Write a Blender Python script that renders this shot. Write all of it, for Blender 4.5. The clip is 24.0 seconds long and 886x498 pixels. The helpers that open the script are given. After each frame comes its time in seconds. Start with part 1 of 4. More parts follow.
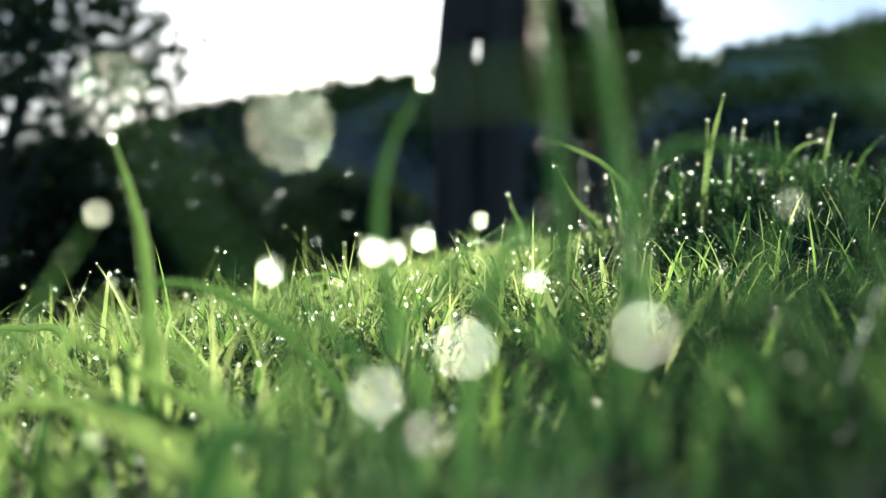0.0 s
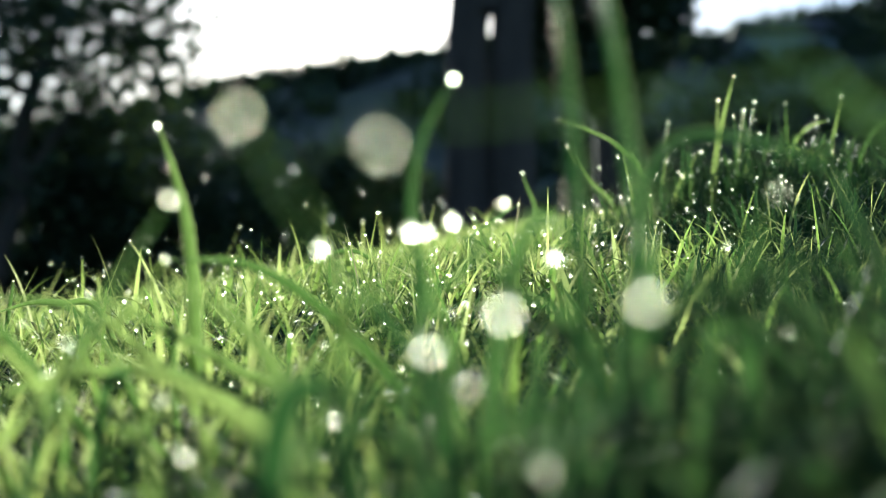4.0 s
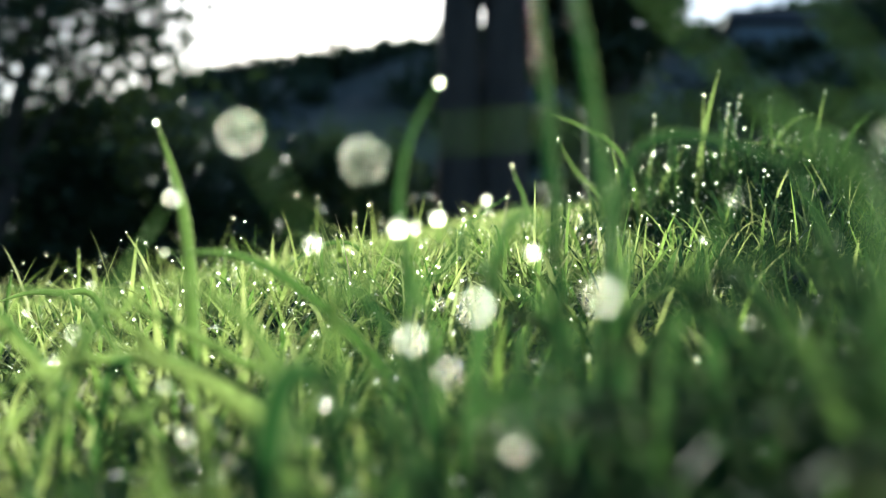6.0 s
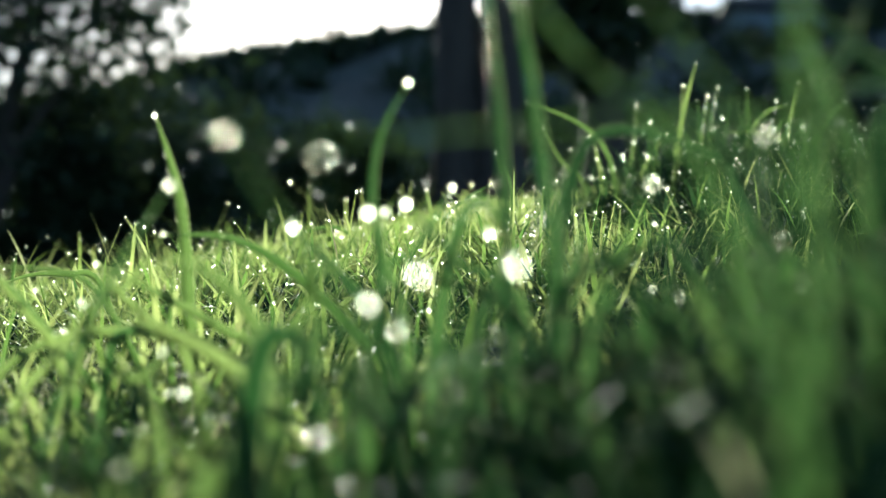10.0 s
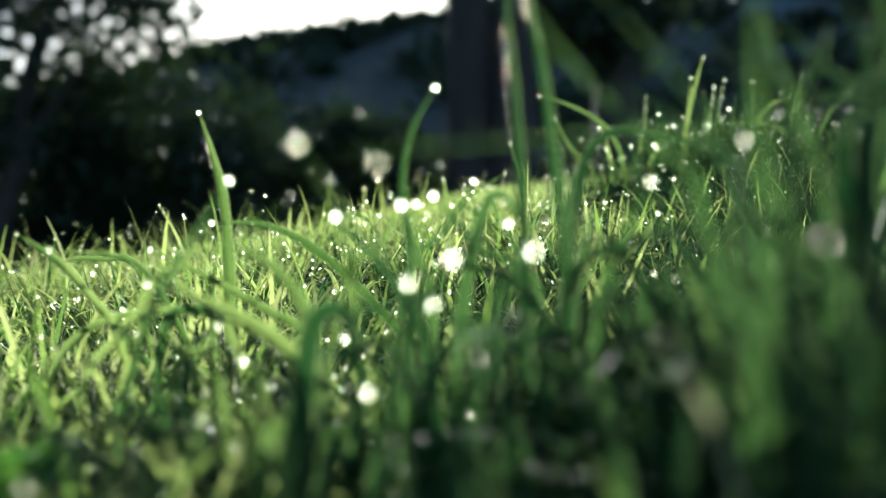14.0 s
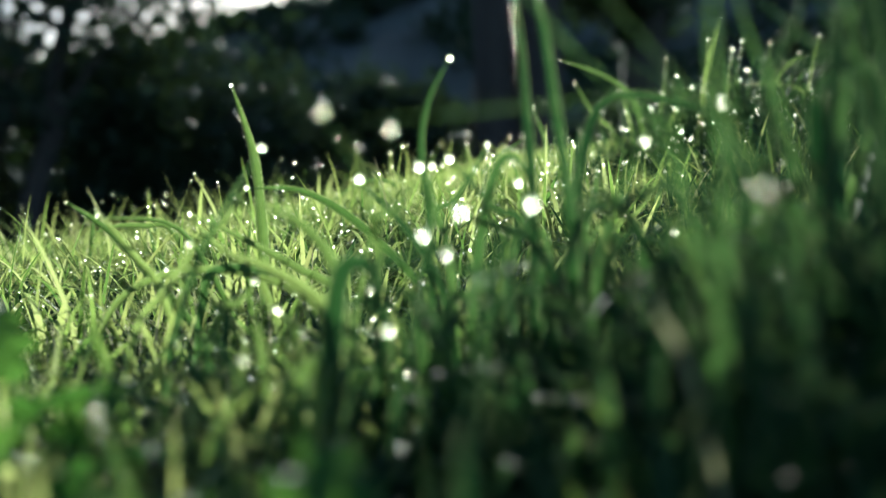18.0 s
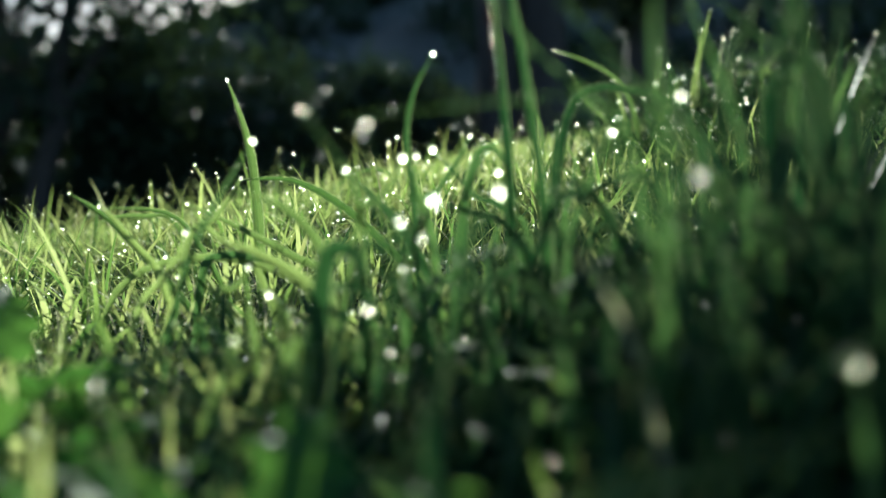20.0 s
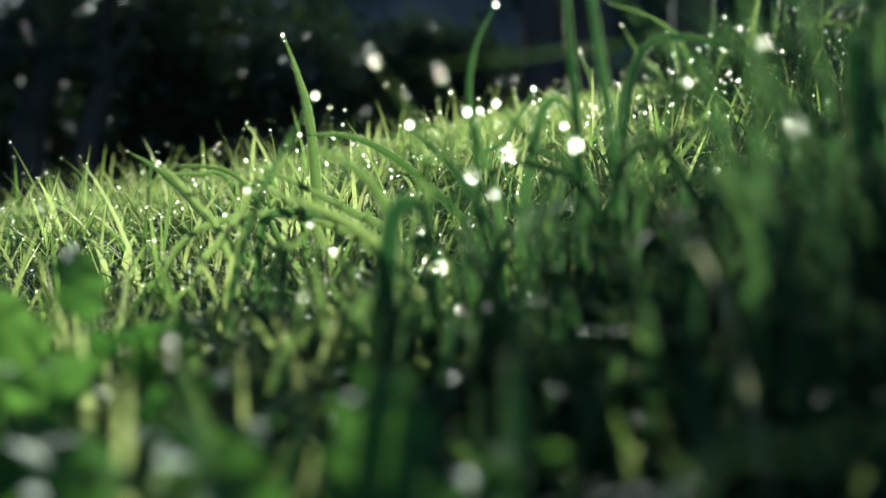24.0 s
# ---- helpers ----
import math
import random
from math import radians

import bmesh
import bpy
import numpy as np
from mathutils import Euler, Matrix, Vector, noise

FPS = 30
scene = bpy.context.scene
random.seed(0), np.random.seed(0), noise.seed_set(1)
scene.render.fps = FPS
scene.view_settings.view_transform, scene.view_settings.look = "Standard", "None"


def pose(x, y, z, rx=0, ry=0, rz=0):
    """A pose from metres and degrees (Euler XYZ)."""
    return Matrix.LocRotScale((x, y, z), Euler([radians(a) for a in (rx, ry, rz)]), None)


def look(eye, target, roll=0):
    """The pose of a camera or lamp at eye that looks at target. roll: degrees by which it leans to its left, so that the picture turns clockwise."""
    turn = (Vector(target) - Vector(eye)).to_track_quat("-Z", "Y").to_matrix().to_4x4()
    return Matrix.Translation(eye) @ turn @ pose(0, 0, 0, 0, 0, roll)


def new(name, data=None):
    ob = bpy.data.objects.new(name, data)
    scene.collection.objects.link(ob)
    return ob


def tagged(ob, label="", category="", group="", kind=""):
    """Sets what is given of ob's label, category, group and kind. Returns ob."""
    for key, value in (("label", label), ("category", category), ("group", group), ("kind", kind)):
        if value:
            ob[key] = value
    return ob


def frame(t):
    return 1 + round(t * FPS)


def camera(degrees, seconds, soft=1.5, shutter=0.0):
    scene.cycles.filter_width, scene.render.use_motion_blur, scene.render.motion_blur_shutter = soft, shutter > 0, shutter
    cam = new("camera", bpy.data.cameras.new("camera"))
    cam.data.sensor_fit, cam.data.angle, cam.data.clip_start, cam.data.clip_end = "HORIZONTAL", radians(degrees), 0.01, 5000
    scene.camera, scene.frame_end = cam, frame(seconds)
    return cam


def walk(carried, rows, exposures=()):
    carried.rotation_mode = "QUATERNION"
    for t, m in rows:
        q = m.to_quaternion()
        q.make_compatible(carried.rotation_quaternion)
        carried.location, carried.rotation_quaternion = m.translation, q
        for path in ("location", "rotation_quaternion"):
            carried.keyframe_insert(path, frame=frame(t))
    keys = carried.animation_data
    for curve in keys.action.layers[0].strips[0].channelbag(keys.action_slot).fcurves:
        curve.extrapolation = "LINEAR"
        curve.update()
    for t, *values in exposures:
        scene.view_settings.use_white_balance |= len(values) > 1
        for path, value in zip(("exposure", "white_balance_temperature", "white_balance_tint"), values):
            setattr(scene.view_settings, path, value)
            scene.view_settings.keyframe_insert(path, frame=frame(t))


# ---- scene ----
cam = camera(43.5, 24.0, soft=0.6)
PATH = [
    (0, (0.041, -0.018, 0.181), (0.039, 1.981, 0.263), 0.4),
    (0.5, (0.038, -0.019, 0.1802), (0.034, 1.979, 0.259), 0.5),
    (1, (0.037, -0.024, 0.1805), (0.025, 1.974, 0.25), 0.5),
    (1.5, (0.037, -0.028, 0.181), (0.02, 1.971, 0.244), 0.5),
    (2, (0.038, -0.033, 0.1812), (0.017, 1.966, 0.235), 0.5),
    (2.5, (0.037, -0.036, 0.181), (0.016, 1.963, 0.231), 0.5),
    (4.5, (0.037, -0.05, 0.181), (0.013, 1.949, 0.217), 0.5),
    (5, (0.038, -0.054, 0.181), (0.014, 1.945, 0.214), 0.6),
    (5.5, (0.038, -0.059, 0.182), (0.018, 1.941, 0.208), 0.6),
    (6, (0.039, -0.063, 0.182), (0.03, 1.937, 0.203), 0.6),
    (6.5, (0.041, -0.068, 0.182), (0.039, 1.931, 0.199), 0.7),
    (7, (0.043, -0.073, 0.18), (0.042, 1.927, 0.196), 0.6),
    (7.5, (0.046, -0.082, 0.18), (0.043, 1.918, 0.188), 0.6),
    (8, (0.046, -0.084, 0.18), (0.046, 1.916, 0.187), 0.6),
    (8.5, (0.047, -0.088, 0.179), (0.05, 1.912, 0.183), 0.6),
    (9, (0.048, -0.091, 0.18), (0.049, 1.909, 0.179), 0.5),
    (9.5, (0.048, -0.095, 0.18), (0.048, 1.905, 0.178), 0.6),
    (11.5, (0.046, -0.118, 0.183), (0.038, 1.882, 0.169), 0.8),
    (12, (0.045, -0.123, 0.183), (0.037, 1.877, 0.166), 0.8),
    (12.5, (0.045, -0.127, 0.183), (0.035, 1.872, 0.164), 0.9),
    (13, (0.046, -0.132, 0.183), (0.033, 1.868, 0.162), 0.9),
    (13.5, (0.045, -0.136, 0.183), (0.028, 1.863, 0.159), 0.9),
    (14, (0.044, -0.141, 0.181), (0.021, 1.859, 0.152), 0.8),
    (14.5, (0.043, -0.144, 0.18), (0.013, 1.855, 0.143), 0.7),
    (15, (0.042, -0.15, 0.179), (0.002, 1.849, 0.132), 0.6),
    (15.5, (0.044, -0.154, 0.178), (-0.004, 1.845, 0.124), 0.5),
    (16, (0.046, -0.162, 0.178), (-0.005, 1.836, 0.113), 0.5),
    (16.5, (0.046, -0.169, 0.179), (-0.009, 1.829, 0.103), 0.3),
    (17, (0.046, -0.168, 0.178), (-0.016, 1.83, 0.105), 0.1),
    (17.5, (0.047, -0.17, 0.179), (-0.025, 1.827, 0.097), 0.0),
    (18.5, (0.052, -0.176, 0.179), (-0.028, 1.82, 0.083), -0.3),
    (20.5, (0.06, -0.199, 0.179), (-0.028, 1.795, 0.061), -0.6),
    (21, (0.062, -0.204, 0.182), (-0.036, 1.79, 0.057), -0.6),
    (21.5, (0.063, -0.209, 0.18), (-0.054, 1.784, 0.054), -0.6),
    (22, (0.058, -0.214, 0.181), (-0.048, 1.779, 0.04), -0.6),
    (22.5, (0.055, -0.215, 0.179), (-0.056, 1.777, 0.033), -0.6),
    (23, (0.055, -0.211, 0.179), (-0.085, 1.777, 0.008), -0.9),
    (23.5, (0.054, -0.2, 0.176), (-0.109, 1.785, 0.001), -1.0),
    (24, (0.05, -0.187, 0.178), (-0.115, 1.798, -0.008), -1.0),
]
EXPOSURES = ((0.0, 0.92, 5330, 8), (12.0, 0.86, 5330, 8), (15.0, 0.86, 5290, 8), (18.0, 0.76, 5250, 8.5), (24.0, 0.60, 5180, 9))
walk(cam, [(t, look(eye, target, roll)) for t, eye, target, roll in PATH], EXPOSURES)
cam.data.dof.use_dof = True
cam.data.dof.focus_distance = 0.64
cam.data.dof.aperture_fstop = 5.6

# ---- light: low morning sun in front of the lens, clear sky ----
SUN_UP, SUN_LEFT = 13.8, 5.5
world = bpy.data.worlds.new("sky")
scene.world = world
world.use_nodes = True
wn = world.node_tree.nodes
sky = wn.new("ShaderNodeTexSky")
sky.sky_type = "NISHITA"
sky.sun_disc = False
sky.sun_elevation = radians(SUN_UP)
sky.sun_rotation = radians(-SUN_LEFT)
sky.dust_density = 1.0
sky.ozone_density = 2.0
world.node_tree.links.new(sky.outputs[0], wn["Background"].inputs[0])
wn["Background"].inputs[1].default_value = 0.085
sun = new("sun", bpy.data.lights.new("sun", "SUN"))
sun.data.energy = 5.0
sun.data.angle = radians(0.6)
sun.data.color = (0.96, 0.90, 0.62)
sun_way = Vector((-math.sin(radians(SUN_LEFT)) * math.cos(radians(SUN_UP)), math.cos(radians(SUN_LEFT)) * math.cos(radians(SUN_UP)), math.sin(radians(SUN_UP))))
sun.matrix_world = look((0, 0, 30), Vector((0, 0, 30)) - sun_way)


# ---- materials ----
def nodes_of(name):
    mat = bpy.data.materials.new(name)
    mat.use_nodes = True
    nt = mat.node_tree
    nt.nodes.clear()
    return mat, nt, nt.nodes.new("ShaderNodeOutputMaterial")


def ramp(nt, fac, *stops):
    node = nt.nodes.new("ShaderNodeValToRGB")
    el = node.color_ramp.elements
    while len(el) < len(stops):
        el.new(0.5)
    for e, (at, col) in zip(el, stops):
        e.position, e.color = at, (*col, 1)
    nt.links.new(fac, node.inputs[0])
    return node.outputs[0]


def mix_colour(nt, fac, a, b, blend="MIX"):
    node = nt.nodes.new("ShaderNodeMix")
    node.data_type, node.blend_type = "RGBA", blend
    for key, value in ((0, fac), (6, a), (7, b)):
        if isinstance(value, (int, float)):
            node.inputs[key].default_value = value
        elif isinstance(value, tuple):
            node.inputs[key].default_value = (*value, 1)
        else:
            nt.links.new(value, node.inputs[key])
    return node.outputs[2]


def noise_of(nt, scale, detail=4.0, stretch=(1, 1, 1)):
    tex = nt.nodes.new("ShaderNodeTexCoord")
    mp = nt.nodes.new("ShaderNodeMapping")
    mp.inputs["Scale"].default_value = stretch
    node = nt.nodes.new("ShaderNodeTexNoise")
    node.inputs["Scale"].default_value, node.inputs["Detail"].default_value = scale, detail
    nt.links.new(tex.outputs["Object"], mp.inputs[0])
    nt.links.new(mp.outputs[0], node.inputs[0])
    return node.outputs[0]


def bump(nt, height, strength, distance):
    node = nt.nodes.new("ShaderNodeBump")
    node.inputs["Strength"].default_value, node.inputs["Distance"].default_value = strength, distance
    nt.links.new(height, node.inputs["Height"])
    return node.outputs[0]


def math_node(nt, operation, a, b=0.0):
    node = nt.nodes.new("ShaderNodeMath")
    node.operation = operation
    for key, value in ((0, a), (1, b)):
        if isinstance(value, (int, float)):
            node.inputs[key].default_value = value
        else:
            nt.links.new(value, node.inputs[key])
    return node.outputs[0]


def beaded_rim_light(nt, amount):
    """Share of pale rim at a place: hairs and dew film with their edge highlight painted in, as broken beads along
    both edges of a blade.
    """
    uv = nt.nodes.new("ShaderNodeUVMap")
    xyz = nt.nodes.new("ShaderNodeSeparateXYZ")
    nt.links.new(uv.outputs[0], xyz.inputs[0])
    off = math_node(nt, "ABSOLUTE", math_node(nt, "SUBTRACT", math_node(nt, "MULTIPLY", xyz.outputs[0], 2.0), 1.0))
    rim = ramp(nt, off, (0.84, (0, 0, 0)), (0.97, (1, 1, 1)))
    beads = ramp(nt, noise_of(nt, 1300.0, 1.0), (0.38, (0.15, 0.15, 0.15)), (0.58, (1, 1, 1)))
    return math_node(nt, "MULTIPLY", math_node(nt, "MULTIPLY", rim, beads), amount)


def leaf_material(name, stops, through_stops, rough, share, per_object, spec=0.5, vein=0.0, edge=0.0):
    """A thin leaf: reflected and transmitted light, with wax gloss, and tone that varies from blade to blade."""
    mat, nt, out = nodes_of(name)
    if per_object:
        rnd = nt.nodes.new("ShaderNodeObjectInfo").outputs["Random"]
    else:
        rnd = nt.nodes.new("ShaderNodeNewGeometry").outputs["Random Per Island"]
    blot = noise_of(nt, 240.0, 3.0)
    col = mix_colour(nt, 0.35, ramp(nt, rnd, *stops), ramp(nt, blot, (0.3, stops[0][1]), (0.7, stops[-2][1])))
    thr = ramp(nt, rnd, *through_stops)
    thr = mix_colour(nt, 0.5, thr, ramp(nt, blot, (0.3, (0.6, 0.6, 0.6)), (0.7, (1.0, 1.0, 1.0))), "MULTIPLY")
    if edge:
        rim = beaded_rim_light(nt, edge)
        col = mix_colour(nt, rim, col, (0.11, 0.17, 0.06))
        thr = mix_colour(nt, rim, thr, (0.72, 0.82, 0.36))
    bs = nt.nodes.new("ShaderNodeBsdfPrincipled")
    bs.inputs["Roughness"].default_value = rough
    bs.inputs["Specular IOR Level"].default_value = spec
    nt.links.new(col, bs.inputs["Base Color"])
    if vein:
        uv = nt.nodes.new("ShaderNodeUVMap")
        wave = nt.nodes.new("ShaderNodeTexWave")
        wave.inputs["Scale"].default_value, wave.inputs["Distortion"].default_value = 3.0, 0.8
        nt.links.new(uv.outputs[0], wave.inputs[0])
        nrm = bump(nt, wave.outputs["Fac"], vein, 0.0003)
        fine = nt.nodes.new("ShaderNodeTexWave")
        fine.inputs["Scale"].default_value, fine.inputs["Distortion"].default_value = 1.7, 0.5
        nt.links.new(uv.outputs[0], fine.inputs[0])
        thr = mix_colour(nt, 0.45, thr, ramp(nt, fine.outputs["Fac"], (0.1, (0.35, 0.4, 0.3)), (0.8, (1.0, 1.0, 1.0))), "MULTIPLY")
        nt.links.new(nrm, bs.inputs["Normal"])
    else:
        nt.links.new(bump(nt, noise_of(nt, 1500.0, 2.0), 0.35, 0.0002), bs.inputs["Normal"])
    tr = nt.nodes.new("ShaderNodeBsdfTranslucent")
    nt.links.new(thr, tr.inputs["Color"])
    mx = nt.nodes.new("ShaderNodeMixShader")
    mx.inputs[0].default_value = share
    nt.links.new(bs.outputs[0], mx.inputs[1])
    nt.links.new(tr.outputs[0], mx.inputs[2])
    nt.links.new(mx.outputs[0], out.inputs[0])
    return mat


# Brighter leaf tones, used where the grass should read as sunlit.
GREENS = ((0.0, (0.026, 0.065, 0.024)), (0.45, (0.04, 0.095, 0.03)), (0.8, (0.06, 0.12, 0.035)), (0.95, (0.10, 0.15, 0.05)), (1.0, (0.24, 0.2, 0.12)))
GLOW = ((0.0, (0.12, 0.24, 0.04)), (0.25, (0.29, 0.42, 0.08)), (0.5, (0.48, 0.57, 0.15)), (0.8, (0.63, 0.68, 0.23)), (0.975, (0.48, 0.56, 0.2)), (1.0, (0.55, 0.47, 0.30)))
# The same leaf darkened, with the shade painted into its tones.
SHADE_GREENS = ((0.0, (0.02, 0.05, 0.022)), (0.45, (0.03, 0.075, 0.028)), (0.8, (0.05, 0.10, 0.034)), (0.95, (0.08, 0.13, 0.045)), (1.0, (0.10, 0.14, 0.05)))
SHADE_GLOW = ((0.0, (0.012, 0.04, 0.011)), (0.4, (0.03, 0.09, 0.023)), (0.7, (0.06, 0.145, 0.035)), (0.9, (0.115, 0.235, 0.055)), (1.0, (0.18, 0.32, 0.075)))
GLOW_LIT = ((0.0, (0.09, 0.19, 0.035)), (0.45, (0.235, 0.345, 0.08)), (0.8, (0.39, 0.50, 0.13)), (0.95, (0.40, 0.53, 0.13)), (1.0, (0.45, 0.52, 0.18)))
M_BLADE = leaf_material("shaded_grass_leaf", SHADE_GREENS, SHADE_GLOW, 0.42, 0.55, True, 0.35, 0.5, 0.7)
M_LIT_BLADE = leaf_material("lit_grass_leaf", GREENS, GLOW_LIT, 0.32, 0.62, True, 0.4, 0.5, 0.9)
# Darkest leaf tones: shade of clumps and right side put into the colour.
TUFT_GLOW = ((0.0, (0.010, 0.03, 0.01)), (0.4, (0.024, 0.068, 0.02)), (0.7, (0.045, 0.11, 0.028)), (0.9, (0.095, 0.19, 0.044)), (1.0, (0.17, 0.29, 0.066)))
M_TUFT = leaf_material("shaded_tuft_leaf", SHADE_GREENS, TUFT_GLOW, 0.5, 0.55, False, 0.25, 0.0, 0.6)
# Lawn leaf in the lit tones, the bright counterpart of the tuft leaf.
M_FILL = leaf_material("lit_lawn_leaf", GREENS, GLOW, 0.38, 0.78, False, 0.4, 0.0, 0.5)
M_RIB = leaf_material("blade_midrib", ((0.0, (0.12, 0.2, 0.06)), (0.5, (0.15, 0.22, 0.08)), (1.0, (0.18, 0.24, 0.1))), ((0.0, (0.3, 0.5, 0.15)), (1.0, (0.4, 0.55, 0.2))), 0.35, 0.5, True)
M_WEED = leaf_material("weed_leaf", ((0.0, (0.03, 0.10, 0.015)), (0.5, (0.05, 0.13, 0.02)), (1.0, (0.07, 0.15, 0.03))), ((0.0, (0.10, 0.25, 0.035)), (1.0, (0.22, 0.42, 0.06))), 0.55, 0.5, True, 0.25)
M_STRAW = leaf_material("dry_stem", ((0.0, (0.22, 0.2, 0.1)), (0.5, (0.32, 0.3, 0.17)), (1.0, (0.42, 0.38, 0.24))), ((0.0, (0.4, 0.42, 0.2)), (1.0, (0.6, 0.55, 0.35))), 0.25, 0.55, False, 0.8)
M_TREE_LEAF = leaf_material("tree_leaf", ((0.0, (0.02, 0.035, 0.015)), (0.5, (0.03, 0.05, 0.02)), (1.0, (0.045, 0.06, 0.025))), ((0.0, (0.03, 0.06, 0.015)), (1.0, (0.06, 0.09, 0.03))), 0.5, 0.25, False, 0.4)


def plain_material(name, stops, scale, rough, relief, distance, stretch=(1, 1, 1)):
    mat, nt, out = nodes_of(name)
    big, small = noise_of(nt, scale, 5.0, stretch), noise_of(nt, scale * 9, 4.0, stretch)
    col = mix_colour(nt, 0.4, ramp(nt, big, *stops), ramp(nt, small, *stops))
    bs = nt.nodes.new("ShaderNodeBsdfPrincipled")
    bs.inputs["Roughness"].default_value = rough
    nt.links.new(col, bs.inputs["Base Color"])
    nt.links.new(bump(nt, small, relief, distance), bs.inputs["Normal"])
    nt.links.new(bs.outputs[0], out.inputs[0])
    return mat


M_GROUND = plain_material("lawn_ground", ((0.3, (0.016, 0.024, 0.010)), (0.55, (0.028, 0.048, 0.015)), (0.75, (0.05, 0.085, 0.025))), 7.0, 0.9, 0.8, 0.01)
M_BARK = plain_material("bark", ((0.3, (0.03, 0.026, 0.022)), (0.7, (0.09, 0.075, 0.06))), 6.0, 0.9, 1.0, 0.02, (1, 1, 0.15))
M_HILL = plain_material("wooded_slope", ((0.3, (0.03, 0.04, 0.028)), (0.55, (0.05, 0.062, 0.044)), (0.75, (0.085, 0.095, 0.068))), 0.15, 0.95, 1.0, 0.4)
M_WALL = plain_material("pale_render", ((0.3, (0.15, 0.19, 0.22)), (0.7, (0.20, 0.25, 0.28))), 1.5, 0.85, 0.3, 0.01)
M_ROOF = plain_material("dark_slate", ((0.3, (0.03, 0.033, 0.038)), (0.7, (0.06, 0.062, 0.068))), 3.0, 0.9, 0.5, 0.02)
M_PANE = plain_material("window_glass", ((0.3, (0.02, 0.025, 0.03)), (0.7, (0.04, 0.045, 0.05))), 2.0, 0.08, 0.02, 0.001)

M_DEW, nt, out = nodes_of("sun_tinted_dew")
bs = nt.nodes.new("ShaderNodeBsdfPrincipled")
# Warm sun colour put into the water itself; roughened so drops shine evenly.
bs.inputs["Base Color"].default_value = (0.98, 1.0, 0.64, 1)
bs.inputs["Roughness"].default_value = 0.5
bs.inputs["IOR"].default_value = 1.33
bs.inputs["Transmission Weight"].default_value = 1.0
nt.links.new(bs.outputs[0], out.inputs[0])


# ---- builders ----
def part(name, bm, material, parent=None, label=""):
    me = bpy.data.meshes.new(name)
    bm.to_mesh(me)
    bm.free()
    me.materials.append(material)
    for p in me.polygons:
        p.use_smooth = True
    ob = new(name, me)
    ob.parent = parent
    return tagged(ob, label)


def smooth(a, b, v):
    s = min(1.0, max(0.0, (v - a) / (b - a)))
    return s * s * (3 - 2 * s)


def ground_z(x, y):
    """The lawn: a slope that rises ahead and to the right, with a shallow dip in front."""
    z = 0.122 + 0.045 * (12 * math.tanh(y / 12)) + 0.6 * math.tanh(x / 4)
    z -= 0.042 * (1 - smooth(0.2, 0.75, y))
    z -= 0.05 * min(11.0, max(0.0, y - 1.1)) * smooth(0.05, -0.3, x / (abs(y) + 0.3))
    z += 0.02 * math.exp(-((x + 0.17) / 0.11) ** 2 - ((y - 0.33) / 0.12) ** 2)
    return z + 0.006 * noise.noise(Vector((x * 6, y * 6, 0.3)))


def mesh_of(name, verts, faces, material, uv=None):
    me = bpy.data.meshes.new(name)
    verts, faces = np.asarray(verts, "f4"), np.asarray(faces, "i4")
    n = faces.shape[1]
    me.vertices.add(len(verts))
    me.vertices.foreach_set("co", verts.ravel())
    me.loops.add(faces.size)
    me.loops.foreach_set("vertex_index", faces.ravel())
    me.polygons.add(len(faces))
    me.polygons.foreach_set("loop_start", np.arange(0, faces.size, n, dtype="i4"))
    me.polygons.foreach_set("use_smooth", np.ones(len(faces), bool))
    if uv is not None:
        layer = me.uv_layers.new(name="UVMap")
        layer.data.foreach_set("uv", np.asarray(uv, "f4")[faces.ravel()].ravel())
    me.update(calc_edges=True)
    me.materials.append(material)
    return me


# ---- ground ----
def spread(n, near, far):
    s = np.linspace(-1, 1, n)
    return np.sinh(s * near) / math.sinh(near) * far


gx, gy = spread(150, 7.5, 400.0), spread(170, 7.5, 400.0) + 0.4
gv = [(x, y, ground_z(x, y)) for y in gy for x in gx]
nx = len(gx)
gf = [(j * nx + i, j * nx + i + 1, (j + 1) * nx + i + 1, (j + 1) * nx + i) for j in range(len(gy) - 1) for i in range(nx - 1)]
tagged(new("ground", mesh_of("ground", gv, gf, M_GROUND)), "sloping lawn ground of damp soil under grass", "ground", kind="structure")


# ---- far hillside ----
def ridge(u):
    """Height of the skyline over the eye, as a share of its distance."""
    at = np.interp(u, (-1.1, -0.36, -0.25, -0.18, -0.10, 0.0, 0.2, 0.33, 0.42, 0.7), (0.12, 0.13, 0.158, 0.178, 0.187, 0.206, 0.209, 0.236, 0.258, 0.29))
    return float(at) + 0.004 * noise.noise(Vector((u * 40, 0, 0))) + 0.003 * noise.noise(Vector((u * 110, 3, 0)))


hv, hf, cols, rws = [], [], 160, 14
for j in range(rws + 1):
    s = j / rws
    for i in range(cols + 1):
        u = -1.1 + 2.2 * i / cols
        d = 17 + 53 * s
        top = ridge(u) * 70
        z = -1.2 + (top + 1.0) * s ** 1.1 + 1.2 * noise.noise(Vector((u * 14, s * 6, 1.0))) * s
        hv.append((u * d, d, z))
for j in range(rws):
    for i in range(cols):
        a = j * (cols + 1) + i
        hf.append((a, a + 1, a + cols + 2, a + cols + 1))
tagged(new("hillside", mesh_of("hillside", hv, hf, M_HILL)), "dark wooded hillside in shade behind the lawn", "hill", kind="structure")


